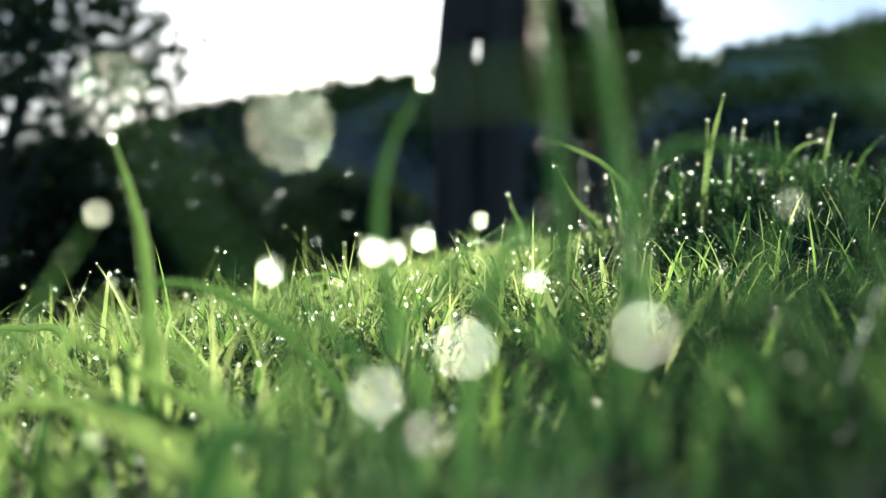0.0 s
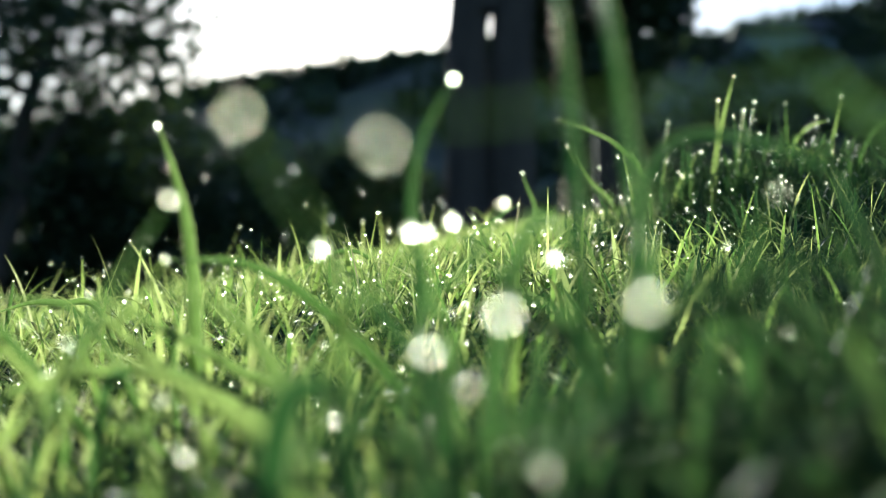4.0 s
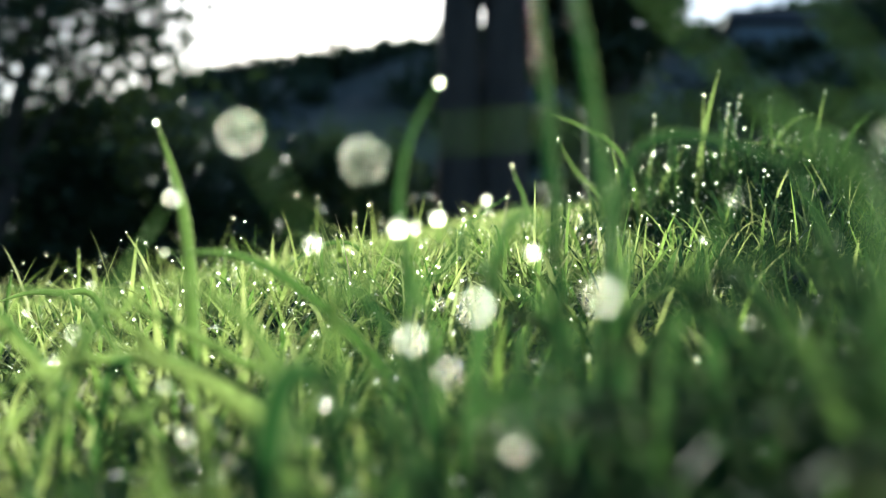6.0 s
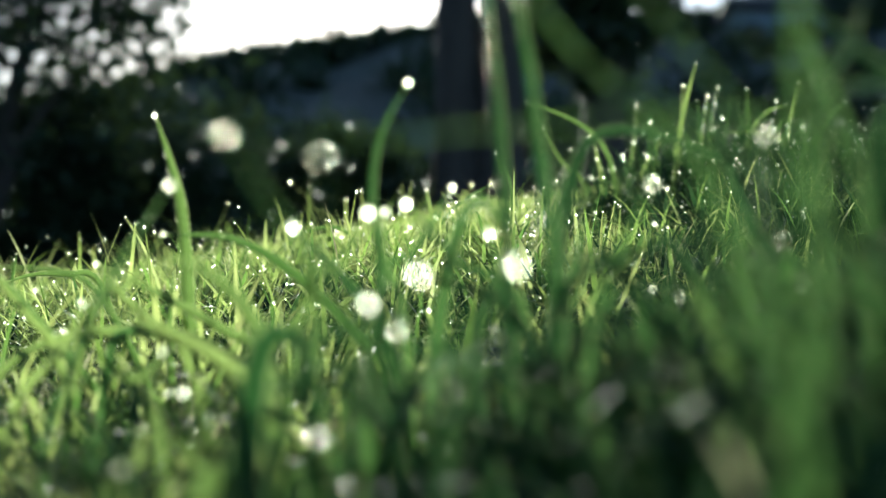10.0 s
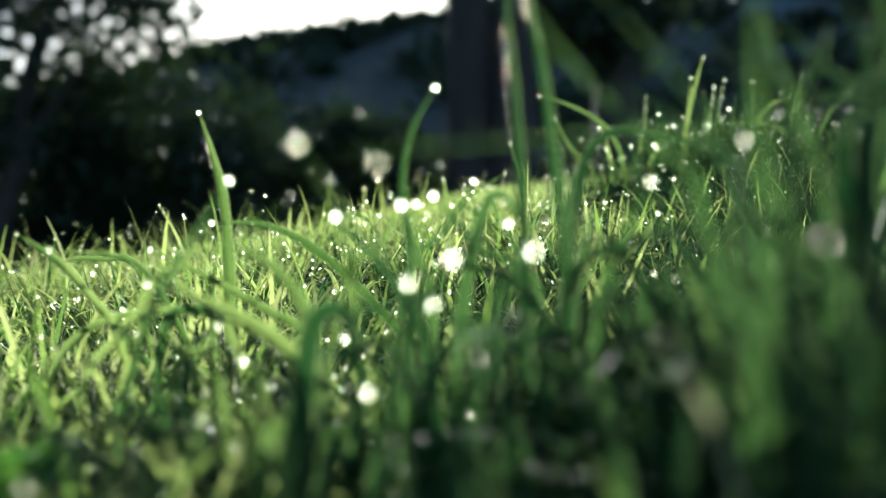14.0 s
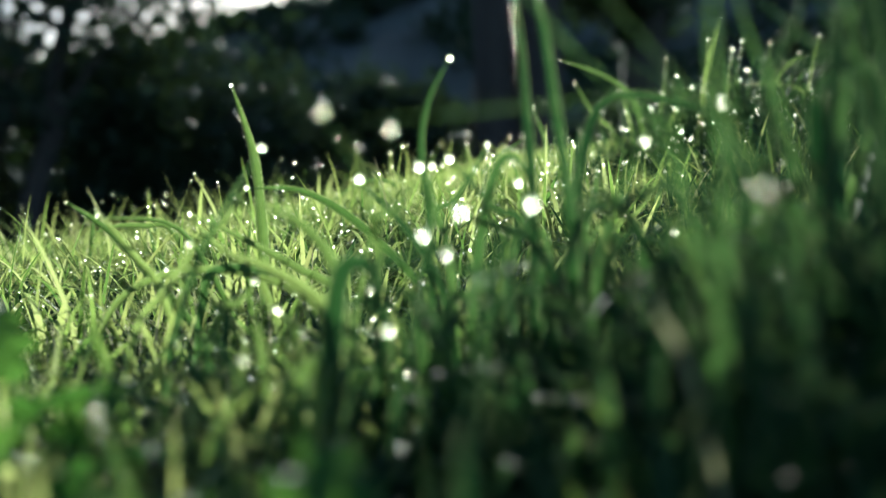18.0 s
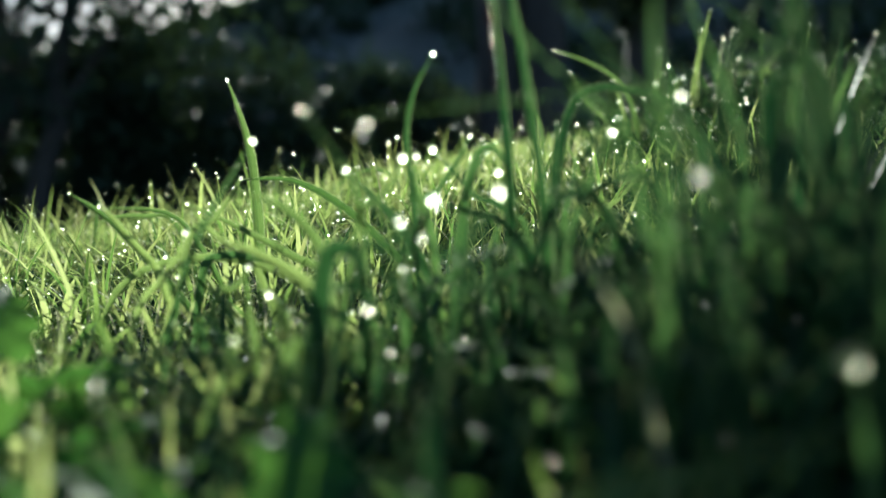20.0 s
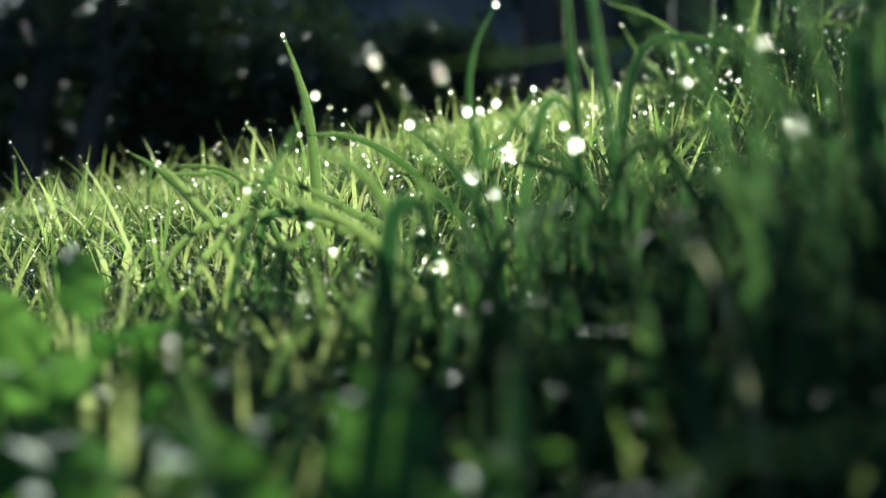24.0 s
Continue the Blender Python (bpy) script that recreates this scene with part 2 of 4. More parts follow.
# ---- foliage ----
def leaf_cloud(name, centres, radii, count, size, rng, material, parent=None):
    """Many small pointed leaves, two facets each, gathered round the given clump centres."""
    c = np.asarray(centres)[rng.integers(0, len(centres), count)]
    r = np.asarray(radii)
    if r.ndim == 2:
        r = r[rng.integers(0, len(radii), count)]
    p = c + rng.normal(0, 0.45, (count, 3)) * r
    a = rng.normal(size=(count, 3))
    a /= np.linalg.norm(a, axis=1)[:, None]
    b = np.cross(a, rng.normal(size=(count, 3)))
    b /= np.linalg.norm(b, axis=1)[:, None]
    nrm = np.cross(a, b)
    s = size * rng.uniform(0.6, 1.4, (count, 1))
    v = np.stack([p - a * s, p + b * s * 0.45 + nrm * s * 0.1, p + a * s, p - b * s * 0.45 + nrm * s * 0.1], 1).reshape(-1, 3)
    f = np.arange(count * 4).reshape(-1, 4)
    ob = new(name, mesh_of(name, v, f, material))
    ob.parent = parent
    return ob


def limb(name, points, r0, r1, parent, sides=9):
    """A tapered, slightly uneven limb swept along points."""
    bm = bmesh.new()
    pts = [Vector(p) for p in points]
    rings = []
    for k, p in enumerate(pts):
        d = (pts[min(k + 1, len(pts) - 1)] - pts[max(k - 1, 0)]).normalized()
        side = d.cross(Vector((0.3, 1, 0.1))).normalized()
        up = side.cross(d)
        r = r0 + (r1 - r0) * k / (len(pts) - 1)
        ring = []
        for i in range(sides):
            an = 2 * math.pi * i / sides
            rr = r * (1 + 0.16 * noise.noise(Vector((p.x * 3 + i, p.z * 2.0, i * 0.7))))
            ring.append(bm.verts.new(p + (side * math.cos(an) + up * math.sin(an)) * rr))
        rings.append(ring)
    for a, b in zip(rings, rings[1:]):
        for i in range(sides):
            bm.faces.new((a[i], a[(i + 1) % sides], b[(i + 1) % sides], b[i]))
    bm.faces.new(rings[-1])
    return part(name, bm, M_BARK, parent)


def wander(start, end, steps, amount, rng):
    a, b = Vector(start), Vector(end)
    return [a.lerp(b, k / steps) + Vector(rng.normal(0, amount, 3)) * (0 < k < steps) for k in range(steps + 1)]


def tree(base, stems, crown, clumps, count, leaf, seed, label):
    rng = np.random.default_rng(seed)
    x, y = base
    root = tagged(new("tree"), label, "tree")
    z = ground_z(x, y) - 0.05
    tips = []
    for dx, r0, lean, h in stems:
        pts = wander((x + dx, y, z), (x + dx + lean, y, z + h), 7, 0.03, rng)
        limb("trunk", pts, r0, r0 * 0.45, root, 11)
        tips.append(pts)
    (cx, cy, cz), (rx, ry, rz) = crown
    cs = []
    for k in range(clumps):
        v = Vector(rng.normal(size=3)).normalized() * rng.uniform(0.25, 1.0) ** 0.5
        cs.append((cx + v.x * rx, cy + v.y * ry, cz + v.z * rz))
    for c in cs[:: max(1, clumps // 14)]:
        stem = tips[int(rng.integers(0, len(tips)))]
        at = stem[int(rng.integers(3, 8))]
        limb("limb", wander(at, c, 5, 0.05, rng), stems[0][1] * 0.22, 0.012, root, 6)
    rad = [(q, q, q * 0.8) for q in rng.uniform(0.2, 0.5, 8) * (rx + rz) / 3]
    leaf_cloud("crown", cs, rad, count, leaf, rng, M_TREE_LEAF, root)
    return root


tree((-3.3, 7.0), ((0.0, 0.14, 0.2, 2.6), (0.3, 0.09, 0.5, 2.2)), ((-3.15, 6.8, 1.95), (1.5, 1.0, 1.75)), 100, 9800, 0.05, 3, "dark leafy tree against the bright sky")
fork = tree((0.36, 9.0), ((-0.22, 0.21, -0.04, 5.5), (0.13, 0.21, 0.09, 5.8)), ((0.4, 9.3, 5.6), (2.2, 1.5, 1.6)), 40, 5000, 0.06, 5, "tall dark tree with a forked double trunk")
limb("limb", wander((0.24, 8.95, 2.28), (0.36, 9.0, 4.8), 6, 0.02, np.random.default_rng(9)), 0.16, 0.12, fork, 9)
tree((1.5, 10.0), ((0.0, 0.21, 0.05, 5.0),), ((1.3, 10.0, 2.75), (0.75, 0.7, 1.1)), 80, 16000, 0.06, 7, "dark tree with a low hanging crown")


def bush(x, y, w, d, h, seed, count):
    rng = np.random.default_rng(seed)
    root = tagged(new("bush"), "dense dark evergreen bush at the lawn's edge", "bush", "bushes along the lawn's edge")
    z = ground_z(x, y)
    for k in range(5):
        e = (x + rng.uniform(-w, w) * 0.7, y + rng.uniform(-d, d) * 0.5, z + h * rng.uniform(0.5, 0.9))
        limb("stem", wander((x + rng.uniform(-0.1, 0.1), y, z - 0.03), e, 4, 0.03, rng), 0.03, 0.008, root, 6)
    cs = [(x + w * rng.uniform(-1, 1), y + d * rng.uniform(-1, 1), z + h * rng.uniform(0.05, 0.85) * (1 - 0.3 * rng.uniform())) for k in range(44)]
    leaf_cloud("crown", cs, (w * 0.35, d * 0.4, h * 0.22), count, 0.05, rng, M_TREE_LEAF, root)


for bx, by, bw, bh, bseed in ((-5.6, 7.3, 1.0, 2.5, 17), (-4.4, 7.6, 1.0, 2.05, 11), (-3.3, 7.8, 1.0, 2.0, 12), (-2.3, 8.0, 0.8, 2.0, 13), (-1.0, 9.5, 0.9, 1.2, 14), (2.6, 12.5, 1.2, 0.7, 15), (4.6, 13, 1.3, 0.8, 16)):
    bush(bx, by, bw, 0.6, bh, bseed, 7000)

# trees on the skyline, too far to tell apart
rng = np.random.default_rng(21)
far_c = []
for k in range(240):
    u = rng.uniform(-0.75, 0.75)
    d = rng.uniform(62, 70)
    far_c.append((u * d, d, ridge(u) * d - 0.5))
for k in range(160):
    u, s = rng.uniform(-0.6, 0.6), rng.uniform(0.15, 0.9)
    d = 17 + 53 * s
    far_c.append((u * d, d, -1.2 + (ridge(u) * 70 + 1.0) * s ** 1.1 + 0.3))
woods = leaf_cloud("distant_woods", far_c, (1.3, 1.0, 0.9), 40000, 0.35, rng, M_TREE_LEAF)
tagged(woods, "dark trees along the skyline of the hill", "woods", kind="stuff")


def box(bm, x0, x1, y0, y1, z0, z1):
    v = [bm.verts.new(p) for p in ((x0, y0, z0), (x1, y0, z0), (x1, y1, z0), (x0, y1, z0), (x0, y0, z1), (x1, y0, z1), (x1, y1, z1), (x0, y1, z1))]
    for q in ((0, 3, 2, 1), (4, 5, 6, 7), (0, 1, 5, 4), (1, 2, 6, 5), (2, 3, 7, 6), (3, 0, 4, 7)):
        bm.faces.new([v[i] for i in q])


def house(x, y, z, w, d, h):
    root = tagged(new("house"), "pale blue-grey rendered house with a dark slate roof", "house")
    bm = bmesh.new()
    box(bm, x - w, x + w, y, y + d, z, z + h)
    part("wall", bm, M_WALL, root)
    bm = bmesh.new()
    e = 0.35
    v = [bm.verts.new(p) for p in ((x - w - e, y - e, z + h), (x + w + e, y - e, z + h), (x + w + e, y + d + e, z + h), (x - w - e, y + d + e, z + h), (x - w, y + d / 2, z + h * 1.4), (x + w, y + d / 2, z + h * 1.4))]
    for q in ((0, 1, 5, 4), (2, 3, 4, 5), (1, 2, 5), (3, 0, 4), (3, 2, 1, 0)):
        bm.faces.new([v[i] for i in q])
    part("roof", bm, M_ROOF, root)
    for k in range(3):
        cx = x + (k - 1) * w * 0.62
        bm = bmesh.new()
        box(bm, cx - 0.5, cx + 0.5, y - 0.06, y + 0.02, z + h * 0.45, z + h * 0.8)
        win = part("window", bm, M_WALL, root)
        bm = bmesh.new()
        box(bm, cx - 0.42, cx + 0.42, y - 0.075, y - 0.065, z + h * 0.48, z + h * 0.77)
        part("pane", bm, M_PANE, win)


house(16.9, 56.0, 9.3, 2.3, 4.0, 3.0)


# ---- grass ----
def tip_profile(s):
    """Share of the full width at a share s of the blade's length."""
    return (0.55 + 0.45 * min(1.0, s * 4)) * max(0.02, 1 - s ** 3.2) ** 0.8


def blade_mesh(points, width, turn=0.0, fold=0.4, steps=18, lift=0.25):
    """A folded, tapering leaf swept along a smooth line through points, base first."""
    pts = [Vector(p) for p in points]
    pts = [pts[0] * 2 - pts[1]] + pts + [pts[-1] * 2 - pts[-2]]
    line = []
    n = len(pts) - 3
    for k in range(steps + 1):
        s = k / steps * n
        i = min(int(s), n - 1)
        t = s - i
        a, b, c, d = pts[i:i + 4]
        line.append(0.5 * ((2 * b) + (c - a) * t + (2 * a - 5 * b + 4 * c - d) * t * t + (3 * b - a - 3 * c + d) * t ** 3))
    bm = bmesh.new()
    uv = bm.loops.layers.uv.new("UVMap")
    rows, along = [], []
    for k, p in enumerate(line):
        d = (line[min(k + 1, steps)] - line[max(k - 1, 0)]).normalized()
        face = Vector((math.sin(radians(turn + 25 * k / steps)), -math.cos(radians(turn + 25 * k / steps)), lift))
        side = d.cross(face).normalized()
        out_ = side.cross(d)
        w = width * 0.5 * tip_profile(k / steps) * (1 + 0.06 * math.sin(k * 1.7 + p.x * 90))
        rows.append([bm.verts.new(p + side * w * q + out_ * w * fold * (abs(q) - 0.4) * 2) for q in (-1, -0.5, 0, 0.5, 1)])
        along.append(k / steps)
    for k in range(steps):
        for i in range(4):
            f = bm.faces.new((rows[k][i], rows[k][i + 1], rows[k + 1][i + 1], rows[k + 1][i]))
            for loop, (u, v) in zip(f.loops, ((i, k), (i + 1, k), (i + 1, k + 1), (i, k + 1))):
                loop[uv].uv = (u / 4, v / steps * 6)
    return bm, line


def drop_mesh(r, seg=12, rings=8):
    bm = bmesh.new()
    bmesh.ops.create_uvsphere(bm, u_segments=seg, v_segments=rings, radius=r)
    for v in bm.verts:
        v.co.z *= 0.92 if v.co.z > 0 else 1.06
    # Half shell, open towards the sun so each drop lights up brighter.
    back = [v for v in bm.verts if v.co.y + 0.2 * v.co.z > 0.3 * r]
    bmesh.ops.delete(bm, geom=back, context="VERTS")
    return bm


hero_rng = random.Random(4)
SUNLIT = []


def clear_of_drops(cx, cy, cz, half):
    """Blades that leave the sun's way to the single dew drops open."""
    n = cx.shape[1]
    fine = np.linspace(0, n - 1, 4 * n - 3)
    i = np.minimum(fine.astype(int), n - 2)
    cx, cy, cz, half = (a[:, i] + (a[:, i + 1] - a[:, i]) * (fine - i) for a in (cx, cy, cz, half))
    ok = np.ones(len(cx), bool)
    for p in SUNLIT:
        dx, dy, dz = cx - p.x, cy - p.y, cz - p.z
        along = dx * sun_way.x + dy * sun_way.y + dz * sun_way.z
        off = dx * dx + dy * dy + dz * dz - along * along
        ok &= ~((along > 0.0) & (along < 0.4) & (off < (0.0014 + half) ** 2)).any(axis=1)
    return ok


def hero_blade(width, drop, *points, turn=None, wet_edge=True, lift=0.25, shady=None):
    """A single grass blade rooted in the lawn; width and, before scaling, dew radius in millimetres."""
    pts = [Vector(p) for p in points]
    foot = pts[0]
    g = ground_z(foot.x, foot.y) - 0.004
    if foot.z > g + 0.012:
        away = (foot - pts[1]).normalized() * min(0.02, (foot.z - g) * 0.4)
        pts.insert(0, Vector((foot.x + away.x, foot.y + 0.004, g)))
    turn = hero_rng.uniform(-35, 35) if turn is None else turn
    bm, line = blade_mesh([p - pts[0] for p in pts], width * 0.001, turn, lift=lift)
    wet = " with a dew drop at its tip" if drop else ""
    # Far and left blades get lit tones, near right ones painted shade tones.
    fine = (foot.y > 0.28 or foot.x < 0.015) if shady is None else not shady
    ob = part("grass_blade", bm, M_LIT_BLADE if fine else M_BLADE)
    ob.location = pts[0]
    tagged(ob, ("narrow" if width < 4.2 else "broad") + (" lit-toned" if fine else " dark") + " grass blade" + wet, "grass blade", "grass blades")
    if drop:
        # Drop size scaled by nearness to fit the blurred discs in the camera's view.
        r = drop * 0.001 * (1.25 if foot.y < 0.08 else 1.6 if foot.y < 0.235 else 0.95)
        d = part("dew_drop", drop_mesh(r), M_DEW, ob, "round dew drop tinted with sun colour")
        d.location = line[-1] + Vector((0, -r * 0.3, -r * 0.2))
        if foot.y < 0.6 and (foot.x < 0.09 or foot.y < 0.01):
            SUNLIT.append(ob.location + d.location)
    if width >= 1.0:
        part("midrib", rib_mesh(line, width * 0.001), M_RIB, ob, "pale raised midrib")
    if wet_edge and width > 3.0:
        part("dew", bead_mesh(line, width * 0.001, hero_rng), M_DEW, ob, "row of tiny dew beads along the edge")
    return ob


def rib_mesh(line, width):
    """The pale vein along the middle of a blade's face."""
    bm = bmesh.new()
    rows = []
    for k, p in enumerate(line[:-1]):
        w = width * 0.045 * (1 - 0.7 * k / len(line))
        lift = Vector((0, -width * 0.02, 0.0))
        rows.append([bm.verts.new(p + lift + Vector(q)) for q in ((-w, 0, 0), (0, -w, 0), (w, 0, 0))])
    for a, b in zip(rows, rows[1:]):
        for i in range(2):
            bm.faces.new((a[i], a[i + 1], b[i + 1], b[i]))
    return bm


def bead_mesh(line, width, rnd):
    """Fine beads of dew strung along both edges of a blade."""
    bm = bmesh.new()
    n = len(line) - 1
    for k in range(90):
        s = rnd.uniform(0.15, 0.99) * n
        i = min(int(s), n - 1)
        p = line[i].lerp(line[i + 1], s - i)
        d = (line[i + 1] - line[i]).normalized()
        side = d.cross(Vector((0, -1, 0.25))).normalized() * rnd.choice((-1, 1))
        at = p + side * width * 0.5 * tip_profile(s / n) + Vector((0, -0.0002, 0))
        r = 0.00006 + 0.00013 * rnd.random() ** 2
        top = bm.verts.new(at + Vector((0, -r, 0)))
        rim = [bm.verts.new(at + Vector((math.cos(q * 1.047) * r, -0.3 * r, math.sin(q * 1.047) * r))) for q in range(6)]
        for q in range(6):
            bm.faces.new((top, rim[q], rim[(q + 1) % 6]))
    return bm


def fill(name, count, xs, ys, height, width, steps, seed, dew, label, spread_x=0.0, keep=None, material=None, bead=(0.0005, 0.0012), arch=0.62, tilt=0.2):
    """Uncountable lawn grass over a patch of ground, with dew on some of the tips."""
    rng = np.random.default_rng(seed)
    y = rng.uniform(*ys, count) if ys[1] < 2 else ys[0] + (ys[1] - ys[0]) * rng.uniform(0, 1, count) ** 1.6
    x = rng.uniform(*xs, count) * (1 + spread_x * (y - ys[0]))
    if keep is not None:
        ok = rng.uniform(0, 1, count) < keep(x, y)
        x, y = x[ok], y[ok]
        count = len(x)
    z = np.array([ground_z(a, b) for a, b in zip(x, y)]) - 0.003
    patch = np.array([noise.noise(Vector((a * 9, b * 9, 2.0))) for a, b in zip(x, y)])
    h = height(x, y) * rng.uniform(0.5, 1.25, count) * (1 + 0.35 * patch)
    w = width * rng.uniform(0.6, 1.3, count)
    head = rng.uniform(0, 2 * np.pi, count)
    lean, curl = rng.gamma(2.0, tilt, count), rng.gamma(1.5, arch, count)
    face = rng.uniform(0, 2 * np.pi, count)
    s = np.linspace(0, 1, steps + 1)
    ang = np.clip(lean[:, None] + curl[:, None] * s[None] ** 1.6, 0, 2.6)
    out_ = np.cumsum(np.sin(ang), 1) / (steps + 1) * h[:, None]
    up = np.cumsum(np.cos(ang), 1) / (steps + 1) * h[:, None]
    out_ -= out_[:, :1]
    up -= up[:, :1]
    cx = x[:, None] + np.cos(head)[:, None] * out_
    cy = y[:, None] + np.sin(head)[:, None] * out_
    cz = z[:, None] + up
    prof = np.array([tip_profile(q) for q in s])
    if ys[0] < 0.6 and count < 30000:
        ok = clear_of_drops(cx, cy, cz, 0.5 * w[:, None] * prof[None])
        x, y, h, w, head, face = x[ok], y[ok], h[ok], w[ok], head[ok], face[ok]
        cx, cy, cz = cx[ok], cy[ok], cz[ok]
        count = len(x)
    sx, sy = -np.sin(head) * 0.8 + np.cos(face) * 0.4, np.cos(head) * 0.8 + np.sin(face) * 0.4
    half = 0.5 * w[:, None] * prof[None]
    dip = half * 0.35
    v = np.empty((count, steps + 1, 3, 3), "f4")
    for q, m in enumerate((-1, 0, 1)):
        v[:, :, q, 0] = cx + sx[:, None] * half * m
        v[:, :, q, 1] = cy + sy[:, None] * half * m
        v[:, :, q, 2] = cz - (dip if m == 0 else 0)
    base = (np.arange(count) * (steps + 1) * 3)[:, None, None]
    k = np.arange(steps)[None, :, None] * 3
    i = np.arange(2)[None, None]
    a = base + k + i
    f = np.stack([a, a + 1, a + 4, a + 3], -1).reshape(-1, 4)
    uv = np.empty((count, steps + 1, 3, 2), "f4")
    uv[..., 0] = (0.0, 0.5, 1.0)
    uv[..., 1] = s[None, :, None]
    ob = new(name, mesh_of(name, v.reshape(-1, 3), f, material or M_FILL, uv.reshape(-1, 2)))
    tagged(ob, label, "grass", kind="stuff")
    pick = np.nonzero((rng.uniform(0, 1, count) < dew(x, y)) & (h > 0.02))[0]
    if not len(pick):
        return ob
    bm = drop_mesh(1.0, 10, 7)
    bmesh.ops.triangulate(bm, faces=bm.faces)
    unit = np.array([q.co for q in bm.verts])
    bm.verts.index_update()
    tri = np.array([[q.index for q in p.verts] for p in bm.faces])
    bm.free()
    at = np.stack([cx[pick, -1], cy[pick, -1], cz[pick, -1]], 1)
    r = rng.uniform(*bead, len(pick))
    dv = at[:, None] + unit[None] * r[:, None, None]
    df = (np.arange(len(pick)) * len(unit))[:, None, None] + tri[None]
    drops = new("dew", mesh_of("dew", dv.reshape(-1, 3), df.reshape(-1, 3), M_DEW))
    tagged(drops, "sun-tinted dew drops on the tips of the lawn grass", "dew", kind="stuff")
    return ob


def bell(x, y, cx, cy, rx, ry):
    return np.exp(-((x - cx) / rx) ** 2 - ((y - cy) / ry) ** 2)


def near_height(x, y):
    h = 0.040 - 0.013 * bell(x, y, -0.02, 0.20, 0.11, 0.13) - 0.008 * bell(x, y, -0.2, 0.25, 0.13, 0.2)
    return np.where((y < 0.22) & ((x > -0.05) | (y < 0.06)), np.minimum(h, 0.024), np.where(y < 0.42, h * 0.85, h))


def near_keep(x, y):
    k = np.where((y > 0.24) | ((x < -0.05) & (y > 0.03)), 0.75, 0.24)
    k = np.where(y > 0.3, 1.0, k)
    return k * (1 - 0.75 * np.clip((x - 0.08 - 0.12 * y) / 0.08, 0, 1))


def near_dew(x, y):
    return np.where(x < -0.02, 0.15, 0.1)


def tuft_height(x, y):
    h = 0.05 + 0.03 * bell(x, y, 0.10, 0.21, 0.08, 0.07) + 0.10 * bell(x, y, 0.16, 0.08, 0.05, 0.065) + 0.075 * bell(x, y, 0.19, 0.21, 0.05, 0.08)
    return np.where(y < 0.03, np.minimum(h, 0.036 + 0.3 * np.clip(x - 0.11, 0, 1)), h)


def tuft_keep(x, y):
    return np.maximum(np.maximum(bell(x, y, 0.115, 0.19, 0.085, 0.09), bell(x, y, 0.18, 0.08, 0.07, 0.08)), bell(x, y, 0.185, 0.22, 0.06, 0.10))


def mid_height(x, y):
    return 0.043 + 0.008 * bell(x, y, 0.30, 0.92, 0.10, 0.10)


def mid_keep(x, y):
    edge = np.clip((0.8 - np.abs(x - 0.07)) / 0.25, 0, 1) * np.clip((1.55 - y) / 0.3, 0, 1)
    return (1 - 0.85 * bell(x, y, 0.30, 0.82, 0.11, 0.10)) * edge


def slope_tuft_height(x, y):
    return 0.05 + 0.065 * np.maximum(bell(x, y, 0.31, 0.94, 0.13, 0.08), 0.8 * bell(x, y, 0.54, 0.97, 0.15, 0.09))


def slope_tuft_keep(x, y):
    return np.maximum(np.maximum(bell(x, y, 0.32, 0.92, 0.15, 0.09), 0.9 * bell(x, y, 0.29, 0.80, 0.10, 0.08)), 0.8 * bell(x, y, 0.55, 0.95, 0.16, 0.10))


def ring_keep(x, y):
    far = np.sqrt((x / 2.6) ** 2 + ((y - 0.4) / 2.2) ** 2)
    inside = (np.abs(x) < 0.36) & (y > -0.12) & (y < 1.4)
    return np.where(inside | (far > 1), 0, np.clip(3.0 * (1 - far), 0, 1))


def far_keep(x, y):
    side = np.clip((1.1 + 0.45 * y - np.abs(x)) / 0.5, 0.0, 1.0)
    return np.clip((6.2 - y + 0.5 * np.sin(x * 5)) / 2.5, 0.0, 1.0) * np.clip((y - 1.2) / 0.4, 0.0, 1.0) * side


# ---- single blades ----
hero_blade(3.5, 0.50, (-0.056, 0.190, 0.123), (-0.053, 0.190, 0.136), (-0.043, 0.190, 0.164), (-0.024, 0.190, 0.196), shady=True)
hero_blade(4.4, 0, (-0.013, 0.170, 0.093), (-0.027, 0.170, 0.107), (-0.040, 0.170, 0.121), (-0.049, 0.170, 0.137), shady=True)
hero_blade(6.2, 0.88, (-0.057, 0.361, 0.108), (-0.058, 0.361, 0.141), (-0.062, 0.361, 0.195), (-0.073, 0.361, 0.234))
hero_blade(3.0, 0.72, (0.028, 0.243, 0.167), (0.025, 0.243, 0.197), (0.028, 0.243, 0.216), (0.036, 0.243, 0.2312))
hero_blade(1.8, 0.30, (0.040, 0.075, 0.157), (0.030, 0.075, 0.174), (0.020, 0.075, 0.187), (0.013, 0.075, 0.198))
hero_blade(1.1, 0.30, (0.034, 0.068, 0.155), (0.032, 0.068, 0.169), (0.030, 0.068, 0.183), (0.029, 0.068, 0.194))
hero_blade(4.2, 0, (0.065, 0.200, 0.168), (0.063, 0.200, 0.202), (0.060, 0.200, 0.235), (0.056, 0.200, 0.268))
hero_blade(4.8, 0, (0.076, 0.175, 0.163), (0.071, 0.175, 0.203), (0.066, 0.175, 0.235), (0.059, 0.175, 0.264))
hero_blade(4.4, 0.44, (0.046, 0.211, 0.154), (0.052, 0.211, 0.187), (0.059, 0.211, 0.193), (0.066, 0.211, 0.181))
